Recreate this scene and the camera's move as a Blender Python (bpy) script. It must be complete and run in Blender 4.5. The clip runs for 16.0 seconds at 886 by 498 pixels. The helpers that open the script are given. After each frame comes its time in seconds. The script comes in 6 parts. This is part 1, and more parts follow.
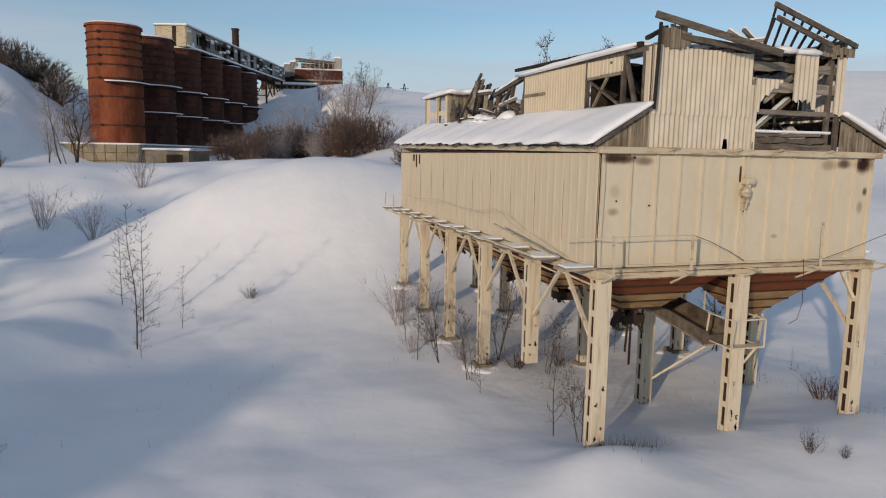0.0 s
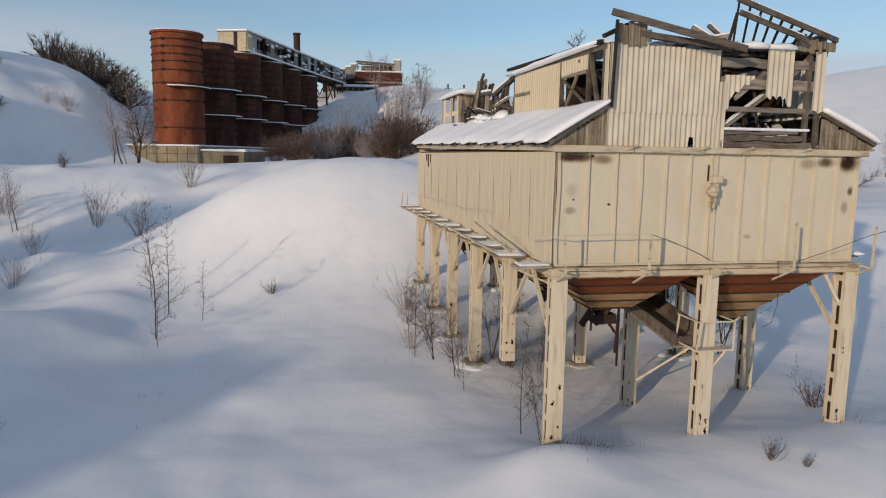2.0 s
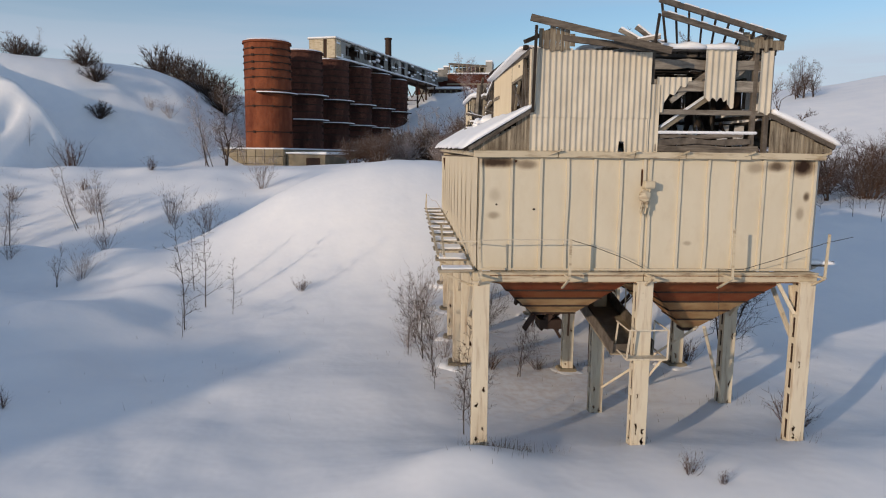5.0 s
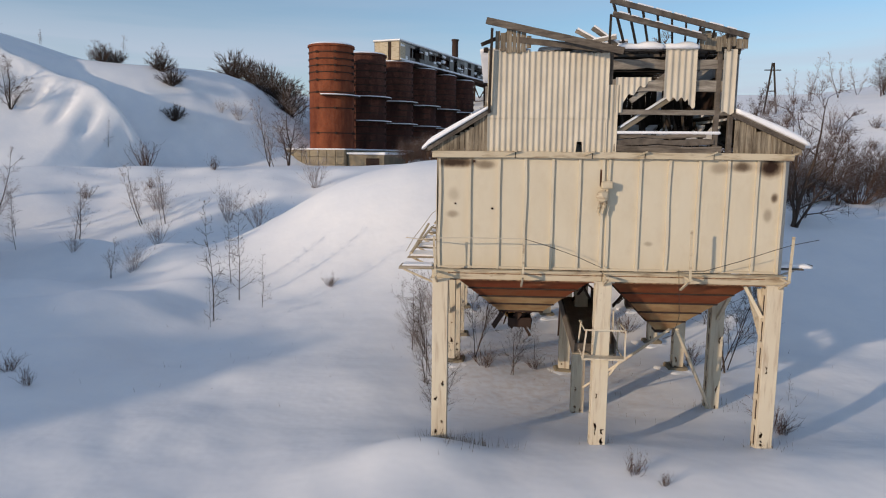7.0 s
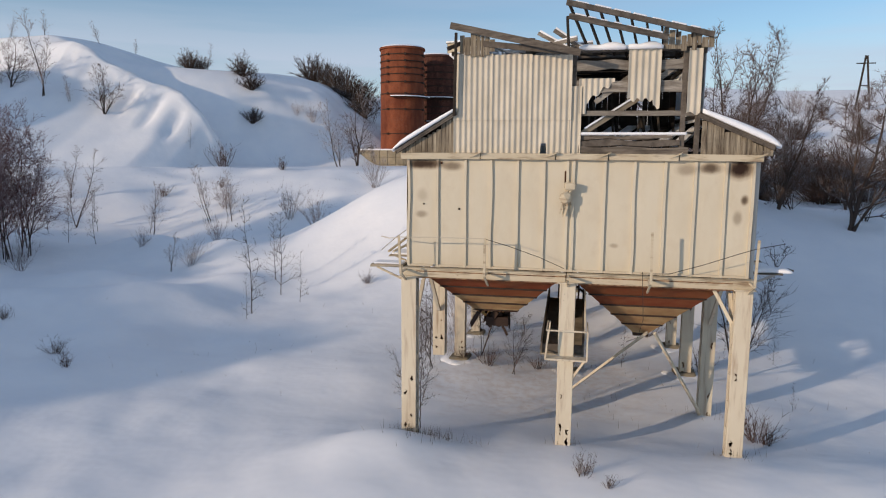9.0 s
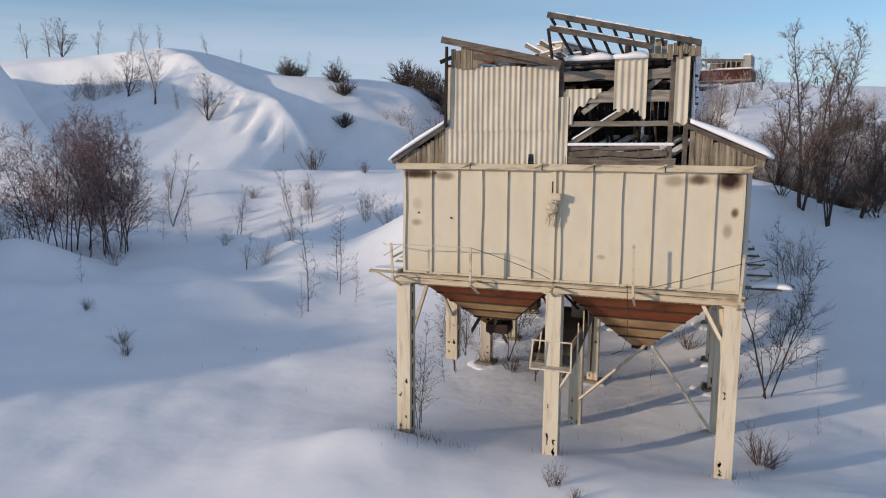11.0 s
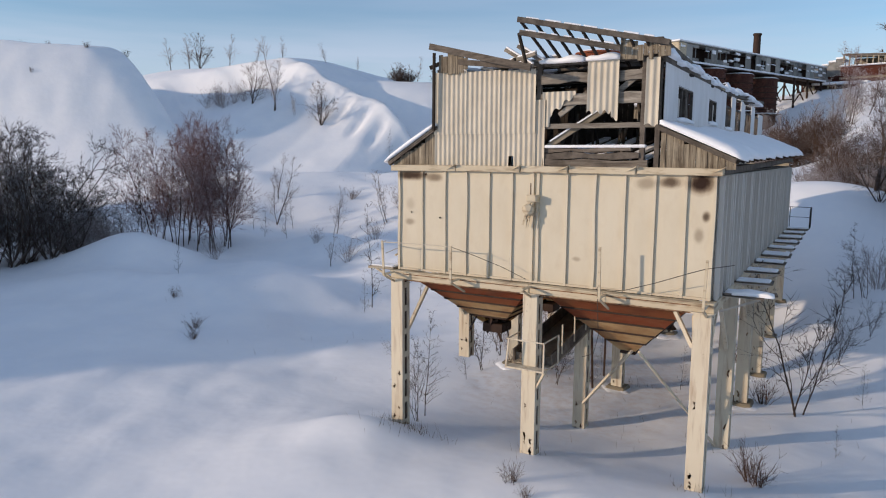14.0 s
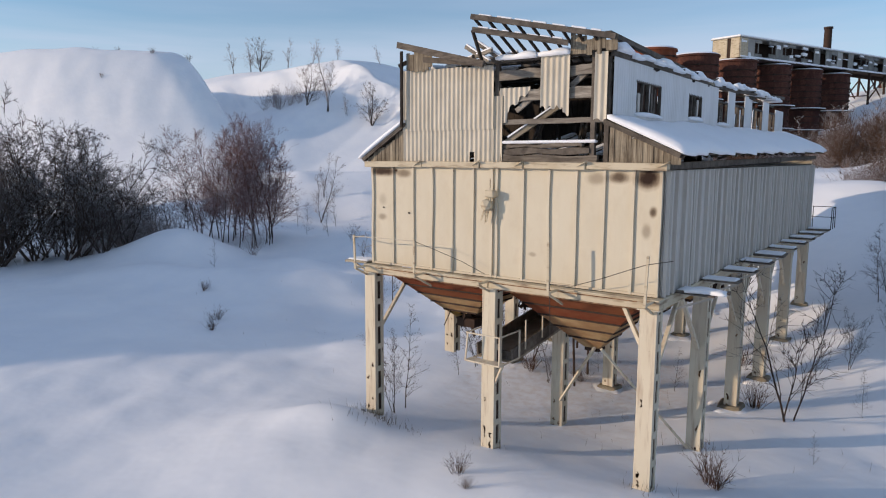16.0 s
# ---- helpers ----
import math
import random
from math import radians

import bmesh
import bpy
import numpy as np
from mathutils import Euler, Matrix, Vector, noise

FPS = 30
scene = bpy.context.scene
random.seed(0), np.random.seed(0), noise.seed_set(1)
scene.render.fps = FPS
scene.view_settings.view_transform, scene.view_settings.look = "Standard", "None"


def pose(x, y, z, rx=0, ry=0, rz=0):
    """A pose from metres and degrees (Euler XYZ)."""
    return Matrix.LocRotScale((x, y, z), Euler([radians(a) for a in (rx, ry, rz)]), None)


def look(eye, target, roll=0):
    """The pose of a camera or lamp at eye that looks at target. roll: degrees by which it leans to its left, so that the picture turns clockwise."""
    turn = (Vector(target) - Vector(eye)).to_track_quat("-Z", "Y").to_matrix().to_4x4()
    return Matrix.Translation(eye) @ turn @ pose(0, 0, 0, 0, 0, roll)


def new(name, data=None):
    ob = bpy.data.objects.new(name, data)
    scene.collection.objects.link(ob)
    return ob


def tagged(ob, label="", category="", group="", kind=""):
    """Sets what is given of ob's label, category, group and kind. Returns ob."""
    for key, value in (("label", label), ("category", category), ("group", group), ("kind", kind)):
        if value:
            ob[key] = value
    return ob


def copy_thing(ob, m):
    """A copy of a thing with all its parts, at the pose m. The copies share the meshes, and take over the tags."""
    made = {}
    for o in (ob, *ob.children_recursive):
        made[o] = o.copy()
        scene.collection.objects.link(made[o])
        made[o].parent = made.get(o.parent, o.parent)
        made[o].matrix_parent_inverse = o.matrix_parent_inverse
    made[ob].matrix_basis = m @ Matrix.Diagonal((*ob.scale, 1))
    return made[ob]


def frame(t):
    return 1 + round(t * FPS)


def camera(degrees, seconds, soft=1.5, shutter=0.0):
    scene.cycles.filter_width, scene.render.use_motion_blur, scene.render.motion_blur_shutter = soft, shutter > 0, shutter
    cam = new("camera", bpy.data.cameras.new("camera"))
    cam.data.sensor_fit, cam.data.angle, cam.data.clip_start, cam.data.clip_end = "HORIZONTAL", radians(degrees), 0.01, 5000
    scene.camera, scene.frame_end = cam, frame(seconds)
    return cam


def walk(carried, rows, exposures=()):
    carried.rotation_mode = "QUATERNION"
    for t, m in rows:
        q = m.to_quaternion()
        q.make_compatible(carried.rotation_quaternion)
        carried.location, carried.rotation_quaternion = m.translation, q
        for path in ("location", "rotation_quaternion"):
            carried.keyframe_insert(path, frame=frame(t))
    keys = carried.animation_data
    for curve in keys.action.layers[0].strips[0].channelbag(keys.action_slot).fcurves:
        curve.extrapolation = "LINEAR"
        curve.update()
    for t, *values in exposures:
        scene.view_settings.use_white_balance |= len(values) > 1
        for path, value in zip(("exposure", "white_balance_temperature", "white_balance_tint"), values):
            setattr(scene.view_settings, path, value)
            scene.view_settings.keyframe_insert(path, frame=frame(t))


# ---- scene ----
cam = camera(65.8, 16.0, 1.1)
PATH = [
    (0, (-9.136, -15.712, 7.537), (-8.545, -13.82, 7.27), 1.0),
    (0.5, (-8.499, -15.977, 7.541), (-7.955, -14.071, 7.272), 0.9),
    (1, (-7.824, -16.271, 7.544), (-7.327, -14.353, 7.276), 0.9),
    (1.5, (-7.175, -16.536, 7.539), (-6.724, -14.606, 7.271), 0.9),
    (2, (-6.44, -16.794, 7.532), (-6.039, -14.853, 7.264), 0.9),
    (2.5, (-5.716, -17.027, 7.555), (-5.362, -15.077, 7.286), 0.9),
    (3, (-4.906, -17.257, 7.574), (-4.604, -15.299, 7.304), 0.8),
    (3.5, (-4.153, -17.425, 7.589), (-3.9, -15.46, 7.319), 0.8),
    (4, (-3.329, -17.597, 7.647), (-3.13, -15.625, 7.377), 0.7),
    (6.5, (0.558, -18.35, 7.749), (0.484, -16.37, 7.478), 0.6),
    (7, (1.388, -18.466, 7.749), (1.254, -16.489, 7.478), 0.6),
    (7.5, (2.178, -18.529, 7.76), (1.984, -16.557, 7.489), 0.6),
    (8, (3.032, -18.572, 7.77), (2.775, -16.607, 7.498), 0.6),
    (8.5, (3.861, -18.581, 7.786), (3.542, -16.626, 7.513), 0.5),
    (11, (7.805, -18.183, 8.101), (7.128, -16.321, 7.829), 0.3),
    (11.5, (8.441, -18.072, 8.125), (7.699, -16.234, 7.855), 0.3),
    (12, (9.124, -17.942, 8.157), (8.317, -16.132, 7.886), 0.3),
    (12.5, (9.776, -17.814, 8.177), (8.91, -16.031, 7.906), 0.3),
    (13, (10.441, -17.62, 8.144), (9.518, -15.866, 7.877), 0.3),
    (13.5, (11.035, -17.385, 8.111), (10.07, -15.654, 7.846), 0.3),
    (14, (11.694, -17.128, 8.093), (10.683, -15.423, 7.828), 0.3),
    (14.5, (12.299, -16.851, 8.055), (11.247, -15.171, 7.79), 0.2),
    (15, (12.97, -16.532, 8.037), (11.874, -14.88, 7.773), 0.2),
    (15.5, (13.618, -16.21, 8.015), (12.484, -14.584, 7.751), 0.2),
    (16, (14.306, -15.829, 7.978), (13.133, -14.231, 7.714), 0.2),
]
walk(cam, [(t, look(eye, target, roll)) for t, eye, target, roll in PATH],
     [(0.0, -0.60, 6250, 10), (4.0, -0.51, 6150, 10.5), (7.0, -0.42, 6080, 11), (11.0, -0.35, 5950, 11.5), (16.0, -0.25, 5920, 12.5)])

# ---------------------------------------------------------------- light
SUN = Vector((-0.70, -0.69, 0.208)).normalized()


def make_world():
    world = bpy.data.worlds.new("sky")
    world.use_nodes = True
    nt = world.node_tree
    nt.nodes.clear()
    out = nt.nodes.new("ShaderNodeOutputWorld")
    bg = nt.nodes.new("ShaderNodeBackground")
    sky = nt.nodes.new("ShaderNodeTexSky")
    sky.sky_type = "NISHITA"
    sky.sun_disc = False
    sky.sun_elevation = math.asin(SUN.z)
    sky.sun_rotation = math.atan2(SUN.x, SUN.y)
    sky.air_density, sky.dust_density, sky.ozone_density = 1.0, 0.3, 2.1
    # thin bands of cloud above the horizon
    co = nt.nodes.new("ShaderNodeTexCoord")
    sep = nt.nodes.new("ShaderNodeSeparateXYZ")
    nt.links.new(co.outputs["Generated"], sep.inputs[0])
    mp = nt.nodes.new("ShaderNodeMapping")
    mp.inputs["Scale"].default_value = (0.9, 0.9, 11.0)
    nt.links.new(co.outputs["Generated"], mp.inputs[0])
    noi = nt.nodes.new("ShaderNodeTexNoise")
    noi.inputs["Scale"].default_value = 1.3
    noi.inputs["Detail"].default_value = 5.0
    nt.links.new(mp.outputs[0], noi.inputs["Vector"])
    # cloud amount: banks low down, a clear belt above them, a thin veil over the upper sky
    band = nt.nodes.new("ShaderNodeValToRGB")
    e = band.color_ramp.elements
    e[0].position, e[0].color = 0.0, (0.75, 0.75, 0.75, 1)
    e[1].position, e[1].color = 1.0, (0.60, 0.60, 0.60, 1)
    a = e.new(0.12)
    a.color = (0.85, 0.85, 0.85, 1)
    for at, v in ((0.19, 0.25), (0.28, 0.20), (0.50, 0.52)):
        a = e.new(at)
        a.color = (v, v, v, 1)
    nt.links.new(sep.outputs["Z"], band.inputs[0])
    edge = nt.nodes.new("ShaderNodeValToRGB")
    edge.color_ramp.elements[0].position = 0.36
    edge.color_ramp.elements[1].position = 0.58
    nt.links.new(noi.outputs[0], edge.inputs[0])
    mul = nt.nodes.new("ShaderNodeMath")
    mul.operation = "MULTIPLY"
    nt.links.new(band.outputs[0], mul.inputs[0])
    nt.links.new(edge.outputs[0], mul.inputs[1])
    mix = nt.nodes.new("ShaderNodeMix")
    mix.data_type = "RGBA"
    nt.links.new(mul.outputs[0], mix.inputs[0])
    nt.links.new(sky.outputs[0], mix.inputs[6])
    mix.inputs[7].default_value = CLOUD
    nt.links.new(mix.outputs[2], bg.inputs[0])
    bg.inputs[1].default_value = SKY
    nt.links.new(bg.outputs[0], out.inputs[0])
    scene.world = world


SKY = 0.180
CLOUD = (4.0, 4.3, 4.85, 1)
make_world()
sun = new("sun", bpy.data.lights.new("sun", "SUN"))
sun.data.energy, sun.data.angle, sun.data.color = 3.8, radians(0.9), (1.0, 0.755, 0.515)
sun.matrix_world = look((0, 0, 0), -SUN)

# ---------------------------------------------------------------- materials
MATS = {}
# burn marks on the front: x, z, half width, half height, depth
STAINS = ((8.66, 7.52, 0.24, 0.20, 1.0), (8.80, 6.73, 0.07, 0.10, 0.8), (8.66, 6.26, 0.09, 0.14, 0.4), (0.46, 7.57, 0.38, 0.11, 0.95), (1.22, 7.52, 0.22, 0.10, 0.6),
          (7.95, 7.52, 0.22, 0.11, 0.8), (7.35, 7.48, 0.20, 0.12, 0.4), (0.40, 6.18, 0.13, 0.08, 0.42), (5.62, 5.46, 0.09, 0.05, 0.35), (0.42, 6.72, 0.12, 0.14, 0.25))


class Nodes:
    """A small builder for node materials."""

    def __init__(self, name, rough=0.8, metal=0.0):
        self.mat = bpy.data.materials.new(name)
        self.mat.use_nodes = True
        self.nt = self.mat.node_tree
        self.bsdf = self.nt.nodes["Principled BSDF"]
        self.bsdf.inputs["Roughness"].default_value = rough
        self.bsdf.inputs["Metallic"].default_value = metal
        self.bsdf.inputs["Specular IOR Level"].default_value = 0.18
        self.co = self.nt.nodes.new("ShaderNodeTexCoord")
        MATS[name] = self.mat

    def link(self, a, b):
        self.nt.links.new(a, b)

    def mapped(self, scale=(1, 1, 1), space="Object"):
        m = self.nt.nodes.new("ShaderNodeMapping")
        m.inputs["Scale"].default_value = scale
        self.link(self.co.outputs[space], m.inputs[0])
        return m.outputs[0]

    def noise(self, scale, detail=4, stretch=(1, 1, 1), rough=0.6, vec=None):
        n = self.nt.nodes.new("ShaderNodeTexNoise")
        n.inputs["Scale"].default_value = scale
        n.inputs["Detail"].default_value = detail
        n.inputs["Roughness"].default_value = rough
        self.link(vec or self.mapped(stretch), n.inputs["Vector"])
        return n.outputs[0]

    def ramp(self, value, lo, hi, a=(0, 0, 0, 1), b=(1, 1, 1, 1)):
        r = self.nt.nodes.new("ShaderNodeValToRGB")
        e = r.color_ramp.elements
        e[0].position, e[1].position = lo, hi
        e[0].color, e[1].color = (*a[:3], 1), (*b[:3], 1)
        self.link(value, r.inputs[0])
        return r.outputs[0]

    def mix(self, fac, a, b, mode="MIX"):
        m = self.nt.nodes.new("ShaderNodeMix")
        m.data_type, m.blend_type = "RGBA", mode
        for sock, v in ((m.inputs[0], fac), (m.inputs[6], a), (m.inputs[7], b)):
            if isinstance(v, (int, float)):
                sock.default_value = v
            elif isinstance(v, tuple):
                sock.default_value = (*v[:3], 1)
            else:
                self.link(v, sock)
        return m.outputs[2]

    def math(self, op, a, b=0.0):
        m = self.nt.nodes.new("ShaderNodeMath")
        m.operation = op
        for sock, v in zip(m.inputs, (a, b)):
            if isinstance(v, (int, float)):
                sock.default_value = v
            else:
                self.link(v, sock)
        return m.outputs[0]

    def random(self):
        return self.nt.nodes.new("ShaderNodeObjectInfo").outputs["Random"]

    def island(self):
        return self.nt.nodes.new("ShaderNodeNewGeometry").outputs["Random Per Island"]

    def up(self):
        g = self.nt.nodes.new("ShaderNodeNewGeometry")
        s = self.nt.nodes.new("ShaderNodeSeparateXYZ")
        self.link(g.outputs["Normal"], s.inputs[0])
        return s.outputs["Z"]

    def colour(self, c):
        if isinstance(c, tuple):
            self.bsdf.inputs["Base Color"].default_value = (*c[:3], 1)
        else:
            self.link(c, self.bsdf.inputs["Base Color"])

    def bump(self, h, strength=0.3, distance=0.02):
        b = self.nt.nodes.new("ShaderNodeBump")
        b.inputs["Strength"].default_value = strength
        b.inputs["Distance"].default_value = distance
        self.link(h, b.inputs["Height"])
        self.link(b.outputs[0], self.bsdf.inputs["Normal"])


def build_materials():
    m = Nodes("snow", 0.65)
    big, fine = m.noise(0.25, 5), m.noise(6.0, 6)
    c = m.mix(m.ramp(big, 0.35, 0.7), (0.80, 0.82, 0.85), (0.88, 0.885, 0.89))
    # rust and chaff shed by the hoppers onto the snow
    sep = m.nt.nodes.new("ShaderNodeSeparateXYZ")
    m.link(m.co.outputs["Object"], sep.inputs[0])
    u = m.math("DIVIDE", m.math("SUBTRACT", sep.outputs["X"], 3.6), 5.2)
    v = m.math("DIVIDE", m.math("SUBTRACT", sep.outputs["Y"], 8.0), 6.5)
    d = m.math("ADD", m.math("MULTIPLY", u, u), m.math("MULTIPLY", v, v))
    d = m.math("ADD", d, m.math("MULTIPLY", m.math("SUBTRACT", m.noise(0.9, 6), 0.5), 3.2))
    litter = m.math("MULTIPLY", m.ramp(d, 0.1, 1.1, (1, 1, 1), (0, 0, 0)), m.ramp(m.noise(3.5, 6), 0.40, 0.62))
    m.colour(m.mix(m.math("MULTIPLY", litter, 0.30), c, (0.56, 0.43, 0.32)))
    m.bump(m.math("ADD", m.noise(0.45, 3), m.math("MULTIPLY", fine, 0.010)), 0.24, 0.25)
    m.bsdf.inputs["Specular IOR Level"].default_value = 0.25

    m = Nodes("roof_snow", 0.6)
    m.colour(m.mix(m.noise(1.5, 4), (0.84, 0.86, 0.89), (0.90, 0.90, 0.91)))
    m.bump(m.noise(2.5, 5), 0.4, 0.08)

    def painted(name, base, dirt, rust, amount, bumpy=0.25, stains=(), along=(2.2, 2.2, 0.22)):
        m = Nodes(name, 0.75)
        grime = m.ramp(m.noise(1.6, 6, (1, 1, 0.35)), 0.42, 0.75)
        c = m.mix(m.math("MULTIPLY", grime, 0.6), base, dirt)
        streak = m.ramp(m.noise(3.0, 5, along), 0.52, 0.74)
        c = m.mix(m.math("MULTIPLY", streak, amount), c, rust)
        chips = m.ramp(m.noise(9.0, 6), 0.70, 0.74)
        c = m.mix(m.math("MULTIPLY", chips, amount), c, (0.10, 0.05, 0.03))
        c = m.mix(m.math("MULTIPLY", m.random(), 0.14), c, dirt)
        # burn marks and rust blooms, soft-edged and ragged
        for x, z, rx, rz, depth in stains:
            sep = m.nt.nodes.new("ShaderNodeSeparateXYZ")
            m.link(m.co.outputs["Object"], sep.inputs[0])
            u = m.math("DIVIDE", m.math("SUBTRACT", sep.outputs["X"], x), rx)
            v = m.math("DIVIDE", m.math("SUBTRACT", sep.outputs["Z"], z), rz)
            d = m.math("ADD", m.math("MULTIPLY", u, u), m.math("MULTIPLY", v, v))
            d = m.math("ADD", d, m.math("MULTIPLY", m.math("SUBTRACT", m.noise(3.0, 6, (1, 1, 0.7), 0.6), 0.5), 2.0))
            d = m.math("MULTIPLY", d, 0.32)
            c = m.mix(m.math("MULTIPLY", m.ramp(d, 0.05, 0.95, (1, 1, 1), (0, 0, 0)), min(1.0, depth * 0.85)), c, (0.20, 0.12, 0.06))
            c = m.mix(m.math("MULTIPLY", m.ramp(d, 0.10, 0.55, (1, 1, 1), (0, 0, 0)), depth ** 1.6), c, (0.028, 0.015, 0.010))
        m.colour(c)
        m.bump(m.math("ADD", m.noise(1.2, 4), m.math("MULTIPLY", m.noise(24.0, 3), 0.12)), bumpy, 0.03)
        return m

    painted("cream_panel", (0.60, 0.535, 0.41), (0.49, 0.41, 0.30), (0.36, 0.22, 0.10), 0.2, 0.25, (), (1.2, 1.2, 0.3))
    painted("front_panel", (0.61, 0.55, 0.425), (0.53, 0.46, 0.335), (0.34, 0.22, 0.11), 0.14, 0.3, STAINS, (0.8, 0.8, 0.5))
    painted("cream_siding", (0.60, 0.53, 0.395), (0.51, 0.425, 0.30), (0.40, 0.24, 0.10), 0.15)
    painted("cream_column", (0.63, 0.565, 0.435), (0.53, 0.43, 0.30), (0.20, 0.09, 0.04), 0.6)
    painted("cream_ledge", (0.56, 0.49, 0.36), (0.42, 0.33, 0.20), (0.13, 0.07, 0.04), 0.85, 0.25, (), (0.5, 0.5, 3.0))
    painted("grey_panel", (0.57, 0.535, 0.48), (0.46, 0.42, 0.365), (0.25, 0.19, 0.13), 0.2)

    painted("frosted_panel", (0.74, 0.735, 0.73), (0.58, 0.565, 0.54), (0.40, 0.37, 0.32), 0.2)
    m = Nodes("slate", 0.9)
    c = m.mix(m.ramp(m.noise(1.3, 6, (1, 1, 0.5)), 0.38, 0.72), (0.63, 0.575, 0.47), (0.47, 0.42, 0.33))
    c = m.mix(m.math("MULTIPLY", m.random(), 0.25), c, (0.40, 0.36, 0.28))
    m.colour(c)
    m.bump(m.noise(20.0, 4), 0.25, 0.02)

    def timber(name, a, b, dark, run=(1, 1, 1)):
        m = Nodes(name, 0.9)
        grain = m.noise(3.2, 9, run, 0.75)
        c = m.mix(m.ramp(grain, 0.35, 0.68), a, b)
        c = m.mix(m.math("MULTIPLY", m.ramp(m.noise(1.1, 4), 0.5, 0.75), 0.7), c, dark)
        r = m.math("ADD", m.math("MULTIPLY", m.random(), 0.6), m.math("MULTIPLY", m.island(), 0.4))
        c = m.mix(m.math("MULTIPLY", r, 0.55), c, dark)
        m.colour(c)
        m.bump(grain, 0.5, 0.02)

    timber("grey_timber", (0.085, 0.070, 0.058), (0.25, 0.215, 0.175), (0.028, 0.023, 0.019))
    timber("pale_timber", (0.30, 0.255, 0.185), (0.50, 0.44, 0.33), (0.10, 0.075, 0.05))
    # darkest timber; also backs the hut windows in place of shade
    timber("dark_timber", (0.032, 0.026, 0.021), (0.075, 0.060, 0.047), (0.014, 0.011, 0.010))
    timber("board_timber", (0.075, 0.054, 0.036), (0.52, 0.45, 0.33), (0.055, 0.040, 0.028), (4.0, 4.0, 0.22))
    timber("log_timber", (0.065, 0.052, 0.042), (0.33, 0.285, 0.23), (0.036, 0.029, 0.024), (0.28, 3.0, 3.5))
    timber("pole_timber", (0.13, 0.11, 0.09), (0.52, 0.475, 0.40), (0.08, 0.065, 0.05), (0.35, 2.0, 2.4))

    m = Nodes("hopper_rust", 0.75, 0.15)
    c = m.mix(m.ramp(m.noise(1.8, 6, (0.7, 0.7, 2.2)), 0.36, 0.66), (0.36, 0.095, 0.045), (0.42, 0.16, 0.075))
    c = m.mix(m.math("MULTIPLY", m.random(), 0.25), c, (0.42, 0.20, 0.08))
    m.colour(c)
    m.bump(m.noise(8, 5), 0.3, 0.03)
    m = Nodes("hopper_tan", 0.75, 0.05)
    c = m.mix(m.ramp(m.noise(1.6, 6, (0.7, 0.7, 1.8)), 0.42, 0.74), (0.76, 0.56, 0.29), (0.42, 0.19, 0.08))
    m.colour(m.mix(m.math("MULTIPLY", m.random(), 0.25), c, (0.42, 0.20, 0.09)))
    m.bump(m.noise(8, 5), 0.3, 0.03)
    # rusted dark steel; also fills openings where only shade would show
    m = Nodes("dark_steel_and_shade", 0.8, 0.3)
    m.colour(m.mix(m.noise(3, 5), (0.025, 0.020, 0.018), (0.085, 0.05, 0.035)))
    # near-black brown that paints the shade inside holes and slots
    m = Nodes("hole_dark", 0.95)
    m.colour(m.mix(m.noise(5, 4), (0.02, 0.012, 0.008), (0.10, 0.05, 0.03)))
    m = Nodes("rust_scale", 0.9)
    m.colour(m.mix(m.ramp(m.noise(7, 5), 0.4, 0.62), (0.09, 0.045, 0.026), (0.33, 0.20, 0.11)))
    m.bump(m.noise(14, 4), 0.5, 0.03)
    m = Nodes("wire", 0.7, 0.2)
    m.colour((0.05, 0.045, 0.04))
    m = Nodes("wire_pale", 0.7)
    m.colour((0.52, 0.46, 0.36))

    def brickwork(name, c1, c2, dark):
        m = Nodes(name, 0.9)
        br = m.nt.nodes.new("ShaderNodeTexBrick")
        br.inputs["Scale"].default_value = 1.0
        br.inputs["Brick Width"].default_value, br.inputs["Row Height"].default_value = 0.25, 0.075
        br.inputs["Mortar Size"].default_value = 0.008
        br.inputs["Color1"].default_value, br.inputs["Color2"].default_value = (c1[0], c1[1], c1[2], 1), (c2[0], c2[1], c2[2], 1)
        br.inputs["Mortar"].default_value = (0.22, 0.11, 0.07, 1)
        sep = m.nt.nodes.new("ShaderNodeSeparateXYZ")
        m.link(m.co.outputs["Object"], sep.inputs[0])
        cmb = m.nt.nodes.new("ShaderNodeCombineXYZ")
        m.link(m.math("MULTIPLY", m.math("ARCTAN2", sep.outputs["Y"], sep.outputs["X"]), 3.7), cmb.inputs[0])
        m.link(sep.outputs["Z"], cmb.inputs[1])
        m.link(cmb.outputs[0], br.inputs["Vector"])
        c = m.mix(m.ramp(m.noise(0.55, 7, (1, 1, 0.40), 0.7), 0.38, 0.66), br.outputs[0], dark)
        c = m.mix(m.math("MULTIPLY", m.ramp(m.noise(1.4, 6), 0.6, 0.8), 0.3), c, c2)
        c = m.mix(m.math("MULTIPLY", m.random(), 0.3), c, dark)
        m.colour(c)
        m.bump(br.outputs[1], 0.2, 0.02)

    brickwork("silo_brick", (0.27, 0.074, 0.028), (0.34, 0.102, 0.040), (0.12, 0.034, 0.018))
    # brick of the rear silos, with their shade put into the colour
    brickwork("shaded_brick", (0.080, 0.030, 0.022), (0.110, 0.040, 0.028), (0.040, 0.019, 0.016))
    m = Nodes("house_brick", 0.9)
    m.colour(m.mix(m.ramp(m.noise(0.7, 6), 0.35, 0.7), (0.055, 0.020, 0.014), (0.10, 0.034, 0.022)))
    m = Nodes("concrete", 0.92)
    c = m.mix(m.ramp(m.noise(0.8, 7), 0.35, 0.7), (0.33, 0.28, 0.19), (0.20, 0.17, 0.12))
